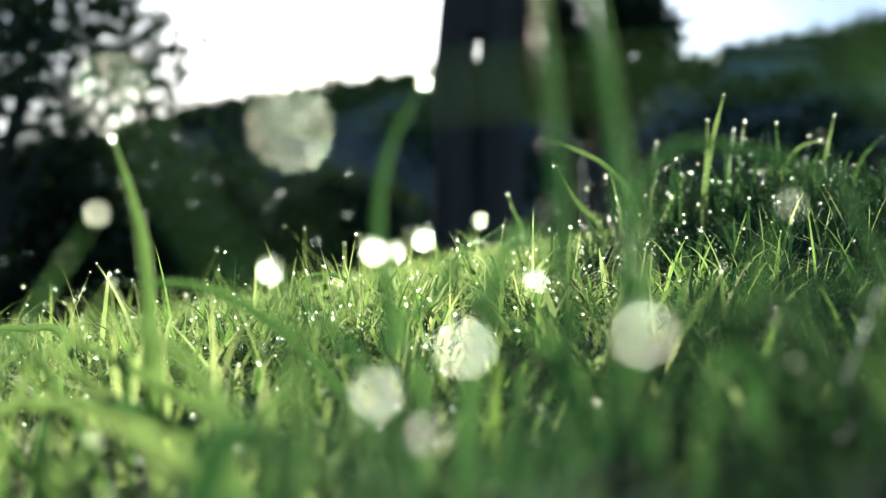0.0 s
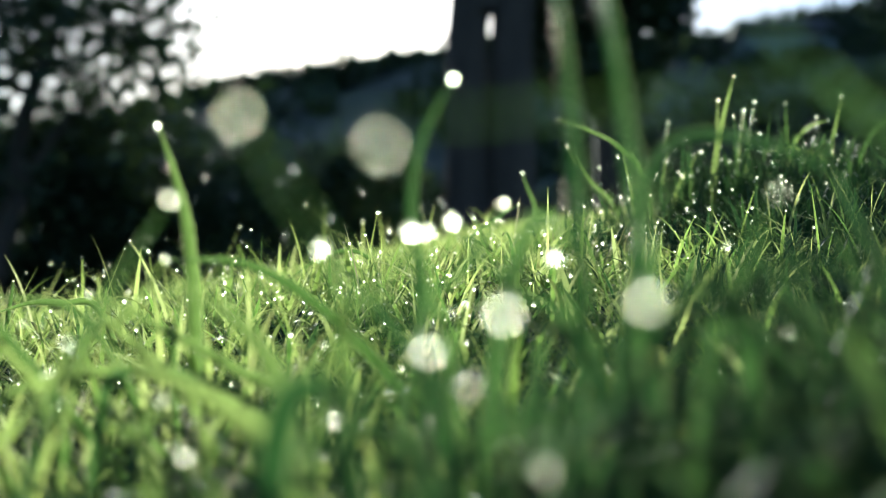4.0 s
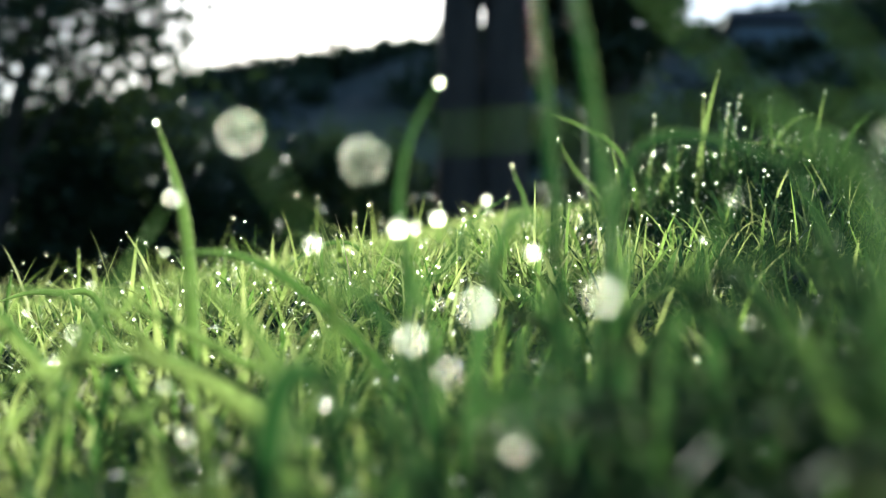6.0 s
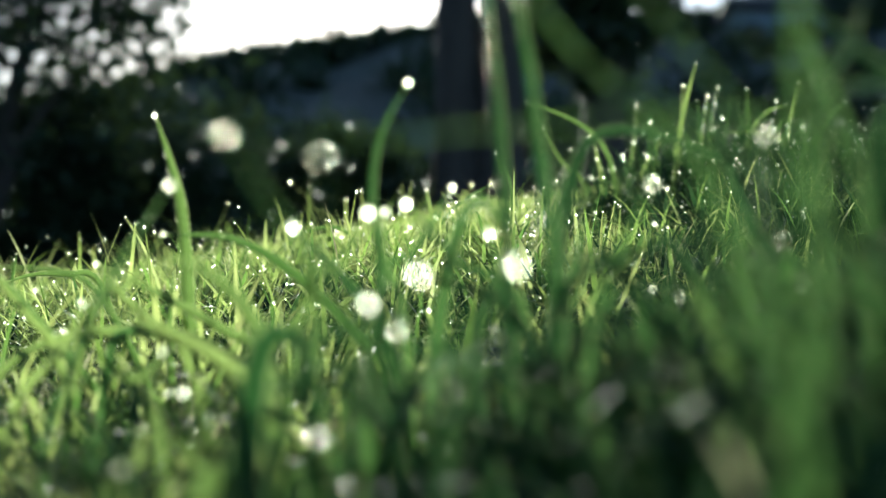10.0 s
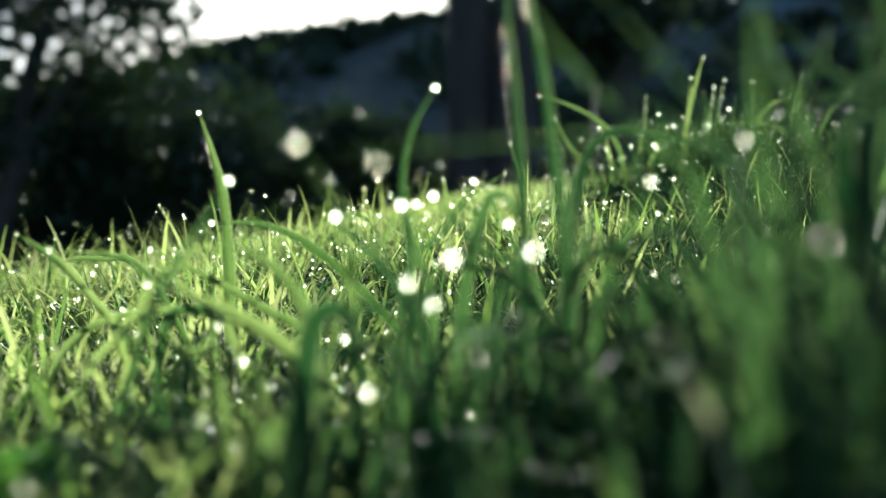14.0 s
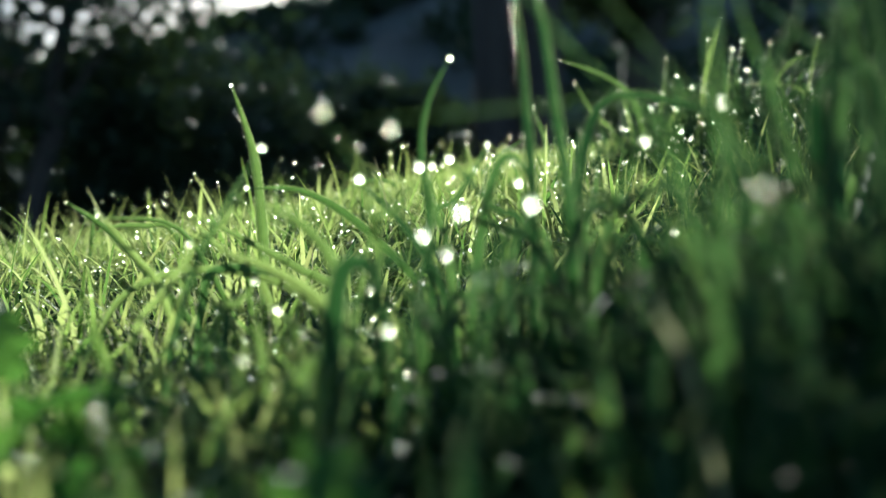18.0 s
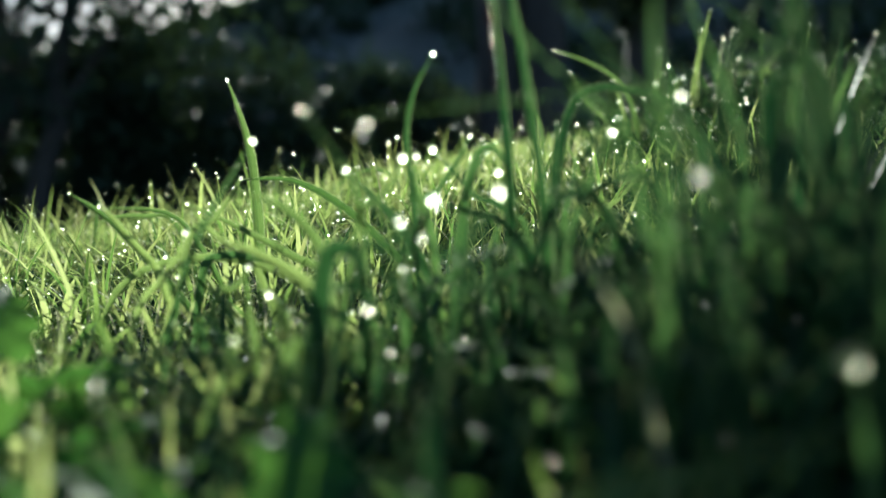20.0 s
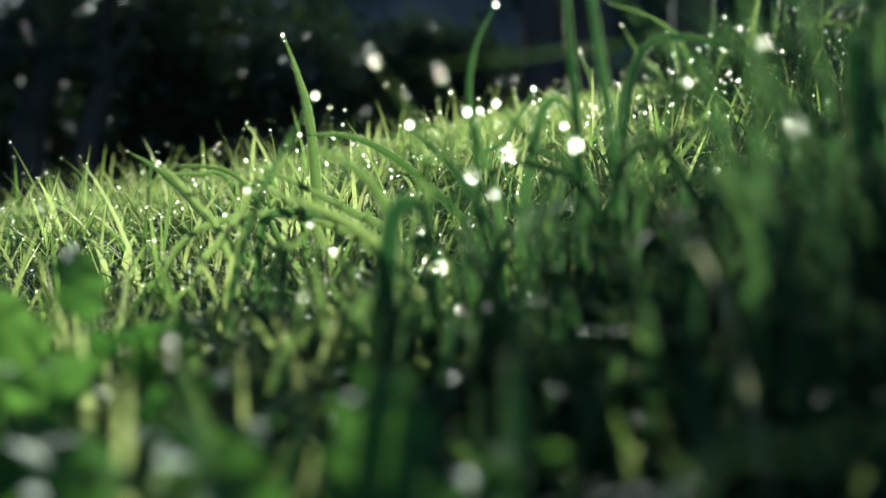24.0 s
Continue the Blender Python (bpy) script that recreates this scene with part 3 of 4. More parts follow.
hero_blade(4.0, 0, (0.083, 0.250, 0.166), (0.092, 0.250, 0.213), (0.120, 0.250, 0.215), (0.148, 0.250, 0.202))
hero_blade(0.5, 0, (0.105, 0.068, 0.191), (0.086, 0.068, 0.200), (0.063, 0.068, 0.199), (0.040, 0.068, 0.197), (0.021, 0.068, 0.196))
hero_blade(4.0, 0, (0.109, 0.174, 0.144), (0.098, 0.174, 0.165), (0.087, 0.174, 0.180), (0.076, 0.174, 0.176), shady=True)
hero_blade(3.3, 0, (0.077, 0.170, 0.168), (0.091, 0.170, 0.177), (0.107, 0.170, 0.183), (0.122, 0.170, 0.180))
hero_blade(2.8, 0.55, (0.083, 0.159, 0.159), (0.086, 0.159, 0.171), (0.091, 0.159, 0.184), (0.096, 0.159, 0.196), shady=True)
hero_blade(5.3, 0, (0.104, 0.200, 0.134), (0.103, 0.200, 0.149), (0.101, 0.200, 0.166), (0.095, 0.200, 0.177))
hero_blade(4.0, 0, (0.110, 0.100, 0.141), (0.108, 0.100, 0.154), (0.106, 0.100, 0.166), (0.105, 0.100, 0.171))
hero_blade(7.5, 0, (0.002, 0.143, 0.098), (0.004, 0.143, 0.128), (0.008, 0.143, 0.158), (0.017, 0.143, 0.158), (0.021, 0.143, 0.141), shady=True)
hero_blade(4.4, 0, (0.035, 0.250, 0.136), (0.030, 0.250, 0.151), (0.018, 0.250, 0.169), (-0.001, 0.250, 0.187), shady=True)
hero_blade(5.3, 0, (-0.000, 0.200, 0.141), (-0.003, 0.200, 0.158), (-0.014, 0.200, 0.171), (-0.029, 0.200, 0.178))
hero_blade(5.3, 0, (-0.004, 0.200, 0.137), (-0.012, 0.200, 0.148), (-0.026, 0.200, 0.156), (-0.044, 0.200, 0.163))
hero_blade(4.4, 0.50, (-0.070, 0.330, 0.104), (-0.102, 0.330, 0.141), (-0.123, 0.330, 0.164), (-0.143, 0.330, 0.178))
hero_blade(3.5, 0.61, (-0.062, 0.330, 0.113), (-0.076, 0.330, 0.144), (-0.094, 0.330, 0.167), (-0.129, 0.330, 0.171))
hero_blade(4.4, 0, (0.034, 0.340, 0.121), (-0.003, 0.340, 0.162), (-0.034, 0.340, 0.182), (-0.063, 0.340, 0.184))
hero_blade(4.4, 0, (-0.015, 0.310, 0.137), (-0.032, 0.310, 0.148), (-0.054, 0.310, 0.160), (-0.081, 0.310, 0.173))
hero_blade(4.4, 0, (-0.016, 0.300, 0.127), (-0.047, 0.300, 0.146), (-0.086, 0.300, 0.147), (-0.113, 0.300, 0.131), (-0.119, 0.300, 0.097))
hero_blade(4.4, 0, (-0.070, 0.290, 0.133), (-0.064, 0.290, 0.149), (-0.038, 0.290, 0.147), (-0.013, 0.290, 0.133), shady=True)
hero_blade(3.5, 0, (-0.063, 0.360, 0.104), (-0.065, 0.360, 0.126), (-0.066, 0.360, 0.150), (-0.064, 0.360, 0.170))
hero_blade(5.3, 0, (-0.052, 0.300, 0.110), (-0.058, 0.300, 0.122), (-0.065, 0.300, 0.132), (-0.073, 0.300, 0.144))
hero_blade(3.5, 0.39, (0.039, 0.150, 0.132), (0.036, 0.150, 0.140), (0.032, 0.150, 0.146), (0.031, 0.150, 0.154))
hero_blade(3.2, 0, (0.031, 0.160, 0.132), (0.029, 0.160, 0.145), (0.025, 0.160, 0.150), (0.017, 0.160, 0.153), shady=True)
hero_blade(4.4, 0, (0.018, 0.160, 0.128), (0.019, 0.160, 0.144), (0.012, 0.160, 0.148), (0.004, 0.160, 0.145))
hero_blade(5.3, 0.39, (-0.027, 0.180, 0.100), (-0.030, 0.180, 0.110), (-0.030, 0.180, 0.121), (-0.028, 0.180, 0.134))
hero_blade(3.5, 0, (-0.008, 0.180, 0.107), (-0.009, 0.180, 0.120), (-0.011, 0.180, 0.132), (-0.012, 0.180, 0.145))
hero_blade(3.5, 0, (-0.020, 0.170, 0.105), (-0.020, 0.170, 0.123), (-0.022, 0.170, 0.137), (-0.023, 0.170, 0.151))
hero_blade(4.0, 0, (0.000, 0.150, 0.131), (-0.005, 0.150, 0.129), (-0.011, 0.150, 0.123), (-0.021, 0.150, 0.108), shady=True)
hero_blade(4.4, 0, (-0.001, 0.150, 0.130), (-0.005, 0.150, 0.123), (-0.008, 0.150, 0.113), (-0.012, 0.150, 0.101), shady=True)
hero_blade(4.0, 0.72, (0.102, 0.030, 0.130), (0.099, 0.030, 0.147), (0.097, 0.030, 0.159), (0.096, 0.030, 0.171))
hero_blade(2.5, 0, (0.095, 0.040, 0.151), (0.094, 0.040, 0.185), (0.092, 0.040, 0.206), (0.092, 0.040, 0.223))
hero_blade(3.5, 0.50, (0.114, 0.120, 0.150), (0.112, 0.120, 0.170), (0.110, 0.120, 0.188), (0.111, 0.120, 0.204))
hero_blade(2.3, 0, (0.153, 0.130, 0.203), (0.144, 0.130, 0.216), (0.136, 0.130, 0.220), (0.129, 0.130, 0.226), (0.120, 0.130, 0.234))
hero_blade(3.7, 0, (0.154, 0.130, 0.203), (0.145, 0.130, 0.214), (0.136, 0.130, 0.215), (0.128, 0.130, 0.214))
hero_blade(6.2, 0.50, (0.140, 0.130, 0.176), (0.138, 0.130, 0.193), (0.138, 0.130, 0.205), (0.142, 0.130, 0.214))
hero_blade(4.4, 0, (0.138, 0.120, 0.188), (0.139, 0.120, 0.208), (0.139, 0.120, 0.220), (0.140, 0.120, 0.234))
hero_blade(1.6, 0, (0.094, 0.080, 0.183), (0.082, 0.080, 0.200), (0.068, 0.080, 0.213), (0.053, 0.080, 0.232))
hero_blade(2.5, 0, (0.124, 0.100, 0.180), (0.119, 0.100, 0.203), (0.113, 0.100, 0.217), (0.108, 0.100, 0.233))
hero_blade(3.5, 0, (0.125, 0.130, 0.191), (0.126, 0.130, 0.214), (0.131, 0.130, 0.224), (0.134, 0.130, 0.233))
hero_blade(3.2, 0, (0.128, 0.090, 0.153), (0.129, 0.090, 0.176), (0.131, 0.090, 0.200), (0.134, 0.090, 0.223))
hero_blade(1.8, 0, (0.097, 0.050, 0.146), (0.093, 0.050, 0.167), (0.085, 0.050, 0.186), (0.074, 0.050, 0.201))
hero_blade(3.6, 1.6, (0.125, 0.000, 0.110), (0.124, 0.000, 0.126), (0.122, 0.000, 0.138), (0.120, 0.000, 0.149))
hero_blade(3.2, 0, (-0.009, 0.170, 0.119), (-0.010, 0.170, 0.129), (-0.012, 0.170, 0.137), (-0.014, 0.170, 0.145))
hero_blade(3.5, 0, (-0.039, 0.170, 0.113), (-0.037, 0.170, 0.125), (-0.039, 0.170, 0.134), (-0.045, 0.170, 0.141), shady=True)
hero_blade(4.4, 0, (0.014, 0.020, 0.106), (0.011, 0.020, 0.117), (0.006, 0.020, 0.124), (0.000, 0.020, 0.128), shady=True)
hero_blade(4.4, 0, (-0.011, 0.010, 0.108), (-0.012, 0.010, 0.118), (-0.014, 0.010, 0.126), (-0.018, 0.010, 0.131), shady=True)
hero_blade(4.8, 0, (0.020, 0.030, 0.101), (0.021, 0.030, 0.113), (0.023, 0.030, 0.123), (0.026, 0.030, 0.132), shady=True)
hero_blade(4.4, 0, (0.044, 0.000, 0.111), (0.043, 0.000, 0.118), (0.041, 0.000, 0.125), (0.037, 0.000, 0.130), shady=True)
hero_blade(4.4, 0, (-0.031, 0.020, 0.104), (-0.032, 0.020, 0.112), (-0.035, 0.020, 0.118), (-0.040, 0.020, 0.123), shady=True)
hero_blade(3.5, 1.10, (0.134, 0.100, 0.104), (0.133, 0.100, 0.117), (0.131, 0.100, 0.129), (0.129, 0.100, 0.141))
hero_blade(4.0, 0, (0.034, 0.170, 0.131), (0.031, 0.170, 0.141), (0.026, 0.170, 0.149), (0.016, 0.170, 0.152))
hero_blade(3.5, 0, (0.038, 0.160, 0.145), (0.043, 0.160, 0.149), (0.051, 0.160, 0.154), (0.060, 0.160, 0.160))
hero_blade(3.5, 0, (0.070, 0.170, 0.140), (0.067, 0.170, 0.151), (0.059, 0.170, 0.149), (0.049, 0.170, 0.143))
hero_blade(4.4, 0.55, (0.033, 0.210, 0.108), (0.032, 0.210, 0.126), (0.029, 0.210, 0.139), (0.027, 0.210, 0.152))
hero_blade(4.4, 0, (0.005, 0.120, 0.123), (0.003, 0.120, 0.135), (-0.002, 0.120, 0.130), (-0.012, 0.120, 0.116))
hero_blade(3.5, 0, (0.081, 0.240, 0.150), (0.082, 0.240, 0.171), (0.083, 0.240, 0.192), (0.084, 0.240, 0.206))
hero_blade(4.0, 0, (0.072, 0.210, 0.152), (0.062, 0.210, 0.166), (0.050, 0.210, 0.170), (0.040, 0.210, 0.173))
hero_blade(3.5, 0.50, (0.036, 0.230, 0.157), (0.032, 0.230, 0.171), (0.029, 0.230, 0.181), (0.030, 0.230, 0.191))
hero_blade(3.5, 0, (0.087, 0.260, 0.149), (0.088, 0.260, 0.166), (0.091, 0.260, 0.179), (0.093, 0.260, 0.192))
hero_blade(3.5, 0.44, (0.137, 0.130, 0.124), (0.137, 0.130, 0.140), (0.137, 0.130, 0.152), (0.138, 0.130, 0.162))
hero_blade(4.0, 0.50, (0.142, 0.110, 0.131), (0.142, 0.110, 0.148), (0.143, 0.110, 0.164), (0.145, 0.110, 0.176))
hero_blade(4.0, 0, (0.083, 0.050, 0.123), (0.083, 0.050, 0.139), (0.084, 0.050, 0.152), (0.085, 0.050, 0.167))
hero_blade(4.4, 0, (0.075, 0.060, 0.118), (0.075, 0.060, 0.130), (0.074, 0.060, 0.139), (0.073, 0.060, 0.149))
hero_blade(4.4, 0, (0.046, 0.020, 0.128), (0.046, 0.020, 0.136), (0.048, 0.020, 0.144), (0.049, 0.020, 0.152))
hero_blade(2.3, 0.62, (0.052, 0.090, 0.164), (0.055, 0.090, 0.168), (0.058, 0.090, 0.173), (0.060, 0.090, 0.178))
hero_blade(2.3, 0.62, (0.034, 0.100, 0.161), (0.038, 0.100, 0.166), (0.041, 0.100, 0.171), (0.043, 0.100, 0.176))
hero_blade(2.3, 0.62, (0.021, 0.115, 0.158), (0.027, 0.115, 0.162), (0.031, 0.115, 0.165), (0.033, 0.115, 0.170))
hero_blade(2.3, 0.62, (0.051, 0.115, 0.156), (0.046, 0.115, 0.159), (0.042, 0.115, 0.162), (0.039, 0.115, 0.165))
hero_blade(2.3, 0.68, (0.074, 0.167, 0.147), (0.068, 0.167, 0.152), (0.064, 0.167, 0.156), (0.061, 0.167, 0.159))
hero_blade(2.5, 0.81, (0.072, 0.230, 0.160), (0.067, 0.230, 0.168), (0.063, 0.230, 0.177), (0.061, 0.230, 0.185))
hero_blade(2.5, 0.74, (0.010, 0.200, 0.165), (0.018, 0.200, 0.174), (0.024, 0.200, 0.183), (0.027, 0.200, 0.190))
hero_blade(2.5, 0.74, (0.066, 0.235, 0.165), (0.053, 0.235, 0.175), (0.043, 0.235, 0.186), (0.036, 0.235, 0.194))
hero_blade(2.5, 0.68, (0.028, 0.260, 0.167), (0.037, 0.260, 0.178), (0.045, 0.260, 0.190), (0.050, 0.260, 0.200))
hero_blade(2.5, 0.74, (-0.046, 0.220, 0.137), (-0.040, 0.220, 0.141), (-0.035, 0.220, 0.146), (-0.033, 0.220, 0.150))
hero_blade(2.5, 0.74, (-0.075, 0.290, 0.156), (-0.064, 0.290, 0.165), (-0.056, 0.290, 0.176), (-0.051, 0.290, 0.184))
hero_blade(2.5, 0.68, (0.013, 0.200, 0.162), (0.012, 0.200, 0.170), (0.009, 0.200, 0.179), (0.007, 0.200, 0.186))
hero_blade(2.5, 0.74, (0.107, 0.340, 0.162), (0.118, 0.340, 0.172), (0.126, 0.340, 0.182), (0.131, 0.340, 0.191))
hero_blade(2.5, 0.68, (0.102, 0.140, 0.145), (0.099, 0.140, 0.147), (0.096, 0.140, 0.149), (0.094, 0.140, 0.152))
hero_blade(1.2, 0, (0.067, -0.060, 0.137), (0.081, -0.060, 0.142), (0.092, -0.060, 0.147), (0.105, -0.060, 0.149), lift=0.6, shady=True)
hero_blade(5.3, 0.66, (0.250, 0.877, 0.237), (0.252, 0.877, 0.275), (0.259, 0.877, 0.313), (0.267, 0.877, 0.345))
hero_blade(4.8, 0.40, (0.200, 0.880, 0.225), (0.190, 0.880, 0.265), (0.172, 0.880, 0.286), (0.147, 0.880, 0.299), (0.119, 0.880, 0.309))
hero_blade(4.4, 0.88, (0.203, 1.020, 0.223), (0.184, 1.020, 0.250), (0.162, 1.020, 0.272), (0.144, 1.020, 0.302))
hero_blade(4.0, 0.99, (0.114, 1.000, 0.216), (0.111, 1.000, 0.242), (0.104, 1.000, 0.259), (0.099, 1.000, 0.274))
hero_blade(3.5, 0.99, (0.356, 0.910, 0.260), (0.359, 0.910, 0.289), (0.363, 0.910, 0.311), (0.368, 0.910, 0.334))
hero_blade(3.5, 1.10, (0.300, 0.970, 0.253), (0.302, 0.970, 0.285), (0.305, 0.970, 0.311), (0.309, 0.970, 0.338))
hero_blade(4.4, 0.88, (0.240, 1.060, 0.253), (0.241, 1.060, 0.276), (0.245, 1.060, 0.304), (0.247, 1.060, 0.331))
hero_blade(4.4, 0.66, (-0.138, 0.840, 0.131), (-0.140, 0.840, 0.153), (-0.143, 0.840, 0.172), (-0.142, 0.840, 0.191))
hero_blade(3.5, 0.66, (0.035, 0.850, 0.178), (0.048, 0.850, 0.206), (0.066, 0.850, 0.221), (0.087, 0.850, 0.235))
hero_blade(4.4, 0, (0.082, 0.840, 0.179), (0.069, 0.840, 0.194), (0.055, 0.840, 0.203), (0.037, 0.840, 0.209))
hero_blade(3.9, 0.66, (0.044, 0.840, 0.169), (0.041, 0.840, 0.192), (0.036, 0.840, 0.210), (0.032, 0.840, 0.229))
hero_blade(3.5, 0.77, (0.065, 0.830, 0.169), (0.063, 0.830, 0.192), (0.057, 0.830, 0.212), (0.051, 0.830, 0.223))
hero_blade(3.9, 0.55, (-0.018, 0.760, 0.157), (-0.021, 0.760, 0.182), (-0.036, 0.760, 0.194), (-0.061, 0.760, 0.190), (-0.089, 0.760, 0.169))
hero_blade(3.5, 0, (-0.027, 0.760, 0.169), (-0.038, 0.760, 0.187), (-0.052, 0.760, 0.185), (-0.064, 0.760, 0.173))
hero_blade(3.5, 0, (0.177, 0.900, 0.199), (0.155, 0.900, 0.229), (0.136, 0.900, 0.224), (0.124, 0.900, 0.203))
hero_blade(4.0, 0.77, (0.390, 0.950, 0.258), (0.365, 0.950, 0.283), (0.339, 0.950, 0.292), (0.309, 0.950, 0.291))
hero_blade(4.0, 0.66, (0.395, 0.950, 0.238), (0.396, 0.950, 0.273), (0.405, 0.950, 0.301), (0.424, 0.950, 0.322))
hero_blade(3.9, 0.66, (0.323, 0.930, 0.256), (0.331, 0.930, 0.291), (0.345, 0.930, 0.309), (0.363, 0.930, 0.316))
hero_blade(3.5, 0.99, (0.269, 0.950, 0.246), (0.269, 0.950, 0.277), (0.270, 0.950, 0.308), (0.271, 0.950, 0.336))
hero_blade(3.5, 0.99, (0.289, 0.950, 0.242), (0.288, 0.950, 0.272), (0.291, 0.950, 0.303), (0.294, 0.950, 0.328))
hero_blade(3.5, 0.99, (0.338, 0.960, 0.243), (0.337, 0.960, 0.274), (0.336, 0.960, 0.304), (0.334, 0.960, 0.335))
hero_blade(3.9, 0.66, (0.226, 0.940, 0.225), (0.231, 0.940, 0.251), (0.241, 0.940, 0.271), (0.253, 0.940, 0.289))
hero_blade(3.9, 0.55, (0.189, 0.900, 0.218), (0.188, 0.900, 0.243), (0.184, 0.900, 0.262), (0.179, 0.900, 0.284))
hero_blade(3.5, 0, (0.183, 0.920, 0.204), (0.177, 0.920, 0.229), (0.170, 0.920, 0.246), (0.158, 0.920, 0.253))
hero_blade(3.5, 0.55, (-0.132, 0.720, 0.147), (-0.150, 0.720, 0.150), (-0.172, 0.720, 0.143), (-0.185, 0.720, 0.125))
hero_blade(3.5, 0.55, (-0.266, 0.700, 0.121), (-0.265, 0.700, 0.145), (-0.263, 0.700, 0.160), (-0.261, 0.700, 0.172))
hero_blade(4.4, 0, (-0.171, 0.600, 0.157), (-0.191, 0.600, 0.160), (-0.211, 0.600, 0.160), (-0.231, 0.600, 0.154))
hero_blade(3.5, 0.83, (-0.109, 0.480, 0.121), (-0.110, 0.480, 0.134), (-0.112, 0.480, 0.145), (-0.114, 0.480, 0.152))
hero_blade(3.5, 0.88, (0.167, 0.460, 0.144), (0.164, 0.460, 0.162), (0.161, 0.460, 0.178), (0.160, 0.460, 0.192))
hero_blade(3.5, 0.66, (-0.078, 0.226, 0.130), (-0.068, 0.226, 0.144), (-0.061, 0.226, 0.154), (-0.058, 0.226, 0.163))
hero_blade(3.5, 0, (0.015, 0.242, 0.112), (-0.004, 0.242, 0.121), (-0.019, 0.242, 0.129), (-0.029, 0.242, 0.135))
hero_blade(3.5, 0, (0.037, 0.185, 0.116), (0.044, 0.185, 0.127), (0.049, 0.185, 0.136), (0.052, 0.185, 0.144))
hero_blade(3.5, 0, (0.041, 0.200, 0.108), (0.030, 0.200, 0.118), (0.022, 0.200, 0.124), (0.017, 0.200, 0.131))
hero_blade(3.5, 0.72, (-0.029, 0.327, 0.125), (-0.018, 0.327, 0.139), (-0.011, 0.327, 0.149), (-0.007, 0.327, 0.156))
hero_blade(3.5, 0.72, (-0.047, 0.305, 0.141), (-0.060, 0.305, 0.153), (-0.072, 0.305, 0.163), (-0.079, 0.305, 0.173))
hero_blade(3.5, 0.72, (-0.086, 0.284, 0.140), (-0.096, 0.284, 0.154), (-0.106, 0.284, 0.166), (-0.112, 0.284, 0.173))
hero_blade(3.5, 0.83, (0.130, 0.090, 0.137), (0.125, 0.090, 0.144), (0.120, 0.090, 0.155), (0.117, 0.090, 0.162))
hero_blade(2.3, 0.70, (0.060, 0.116, 0.130), (0.057, 0.116, 0.139), (0.053, 0.116, 0.147), (0.050, 0.116, 0.1527))
hero_blade(2.3, 0.72, (0.016, 0.097, 0.124), (0.019, 0.097, 0.133), (0.023, 0.097, 0.142), (0.0255, 0.097, 0.1476))
hero_blade(2.3, 0.62, (0.036, 0.136, 0.108), (0.033, 0.136, 0.116), (0.030, 0.136, 0.124), (0.0277, 0.136, 0.1304))
hero_blade(2.3, 0.70, (-0.006, 0.173, 0.121), (-0.009, 0.173, 0.130), (-0.013, 0.173, 0.139), (-0.0157, 0.173, 0.1447))
hero_blade(2.3, 0.66, (-0.024, 0.116, 0.112), (-0.020, 0.116, 0.121), (-0.017, 0.116, 0.130), (-0.0144, 0.116, 0.137))
hero_blade(2.0, 0.82, (-0.022, 0.052, 0.110), (-0.025, 0.052, 0.119), (-0.028, 0.052, 0.128), (-0.0307, 0.052, 0.136))
hero_blade(2.0, 0.74, (-0.034, 0.046, 0.108), (-0.032, 0.046, 0.117), (-0.030, 0.046, 0.126), (-0.0285, 0.046, 0.133))
hero_blade(2.4, 0.95, (-0.085, 0.309, 0.118), (-0.088, 0.309, 0.128), (-0.091, 0.309, 0.138), (-0.0948, 0.309, 0.1468))
hero_blade(2.3, 0.66, (0.020, 0.194, 0.122), (0.017, 0.194, 0.132), (0.014, 0.194, 0.141), (0.0108, 0.194, 0.1492))
hero_blade(2.4, 0.80, (0.121, 0.339, 0.125), (0.124, 0.339, 0.133), (0.127, 0.339, 0.141), (0.1292, 0.339, 0.1479))
hero_blade(2.3, 0.62, (0.122, 0.195, 0.116), (0.120, 0.195, 0.125), (0.117, 0.195, 0.133), (0.1141, 0.195, 0.1416))
hero_blade(2.3, 0.62, (0.158, 0.239, 0.124), (0.161, 0.239, 0.132), (0.165, 0.239, 0.141), (0.1678, 0.239, 0.1486))
hero_blade(2.0, 0.60, (0.105, 0.021, 0.150), (0.103, 0.021, 0.161), (0.100, 0.021, 0.171), (0.0972, 0.021, 0.1809))
hero_blade(2.0, 0.90, (-0.026, 0.009, 0.098), (-0.024, 0.009, 0.105), (-0.022, 0.009, 0.112), (-0.0196, 0.009, 0.118))


dry = part("dry_blade", blade_mesh([(0, 0, 0), (-0.006, 0, 0.03), (-0.013, 0, 0.056), (-0.024, 0, 0.074)], 0.002, 20)[0], M_STRAW)
dry.location = (0.099, 0.035, ground_z(0.099, 0.035) - 0.004)
tagged(dry, "pale straw-coloured dead grass blade among green ones", "grass blade")


# ---- lawn ----
fill("lawn_grass", 13000, (-0.36, 0.42), (-0.12, 0.62), lambda x, y: 0.8 * near_height(x, y), 0.0019, 5, 31, near_dew, "short dewy green lawn grass close by", arch=0.95, tilt=0.32, keep=near_keep, bead=(0.0003, 0.0009))
fill("lawn_grass", 4800, (-0.4, 0.2), (0.03, 0.72), lambda x, y: 0.062 - 0.014 * (y < 0.24) - 0.008 * (y < 0.12) + 0.014 * bell(x, y, -0.13, 0.31, 0.09, 0.09), 0.0032, 10, 44, lambda x, y: 0.3 + 0 * x, "long arching lit grass blades over the short lawn", arch=1.25, tilt=0.3, keep=lambda x, y: np.clip((0.12 + 0.12 * y - x) / 0.1, 0, 1) * np.where(y < 0.15, np.clip((-0.04 - x) / 0.05, 0, 1), 1), bead=(0.0003, 0.0009))
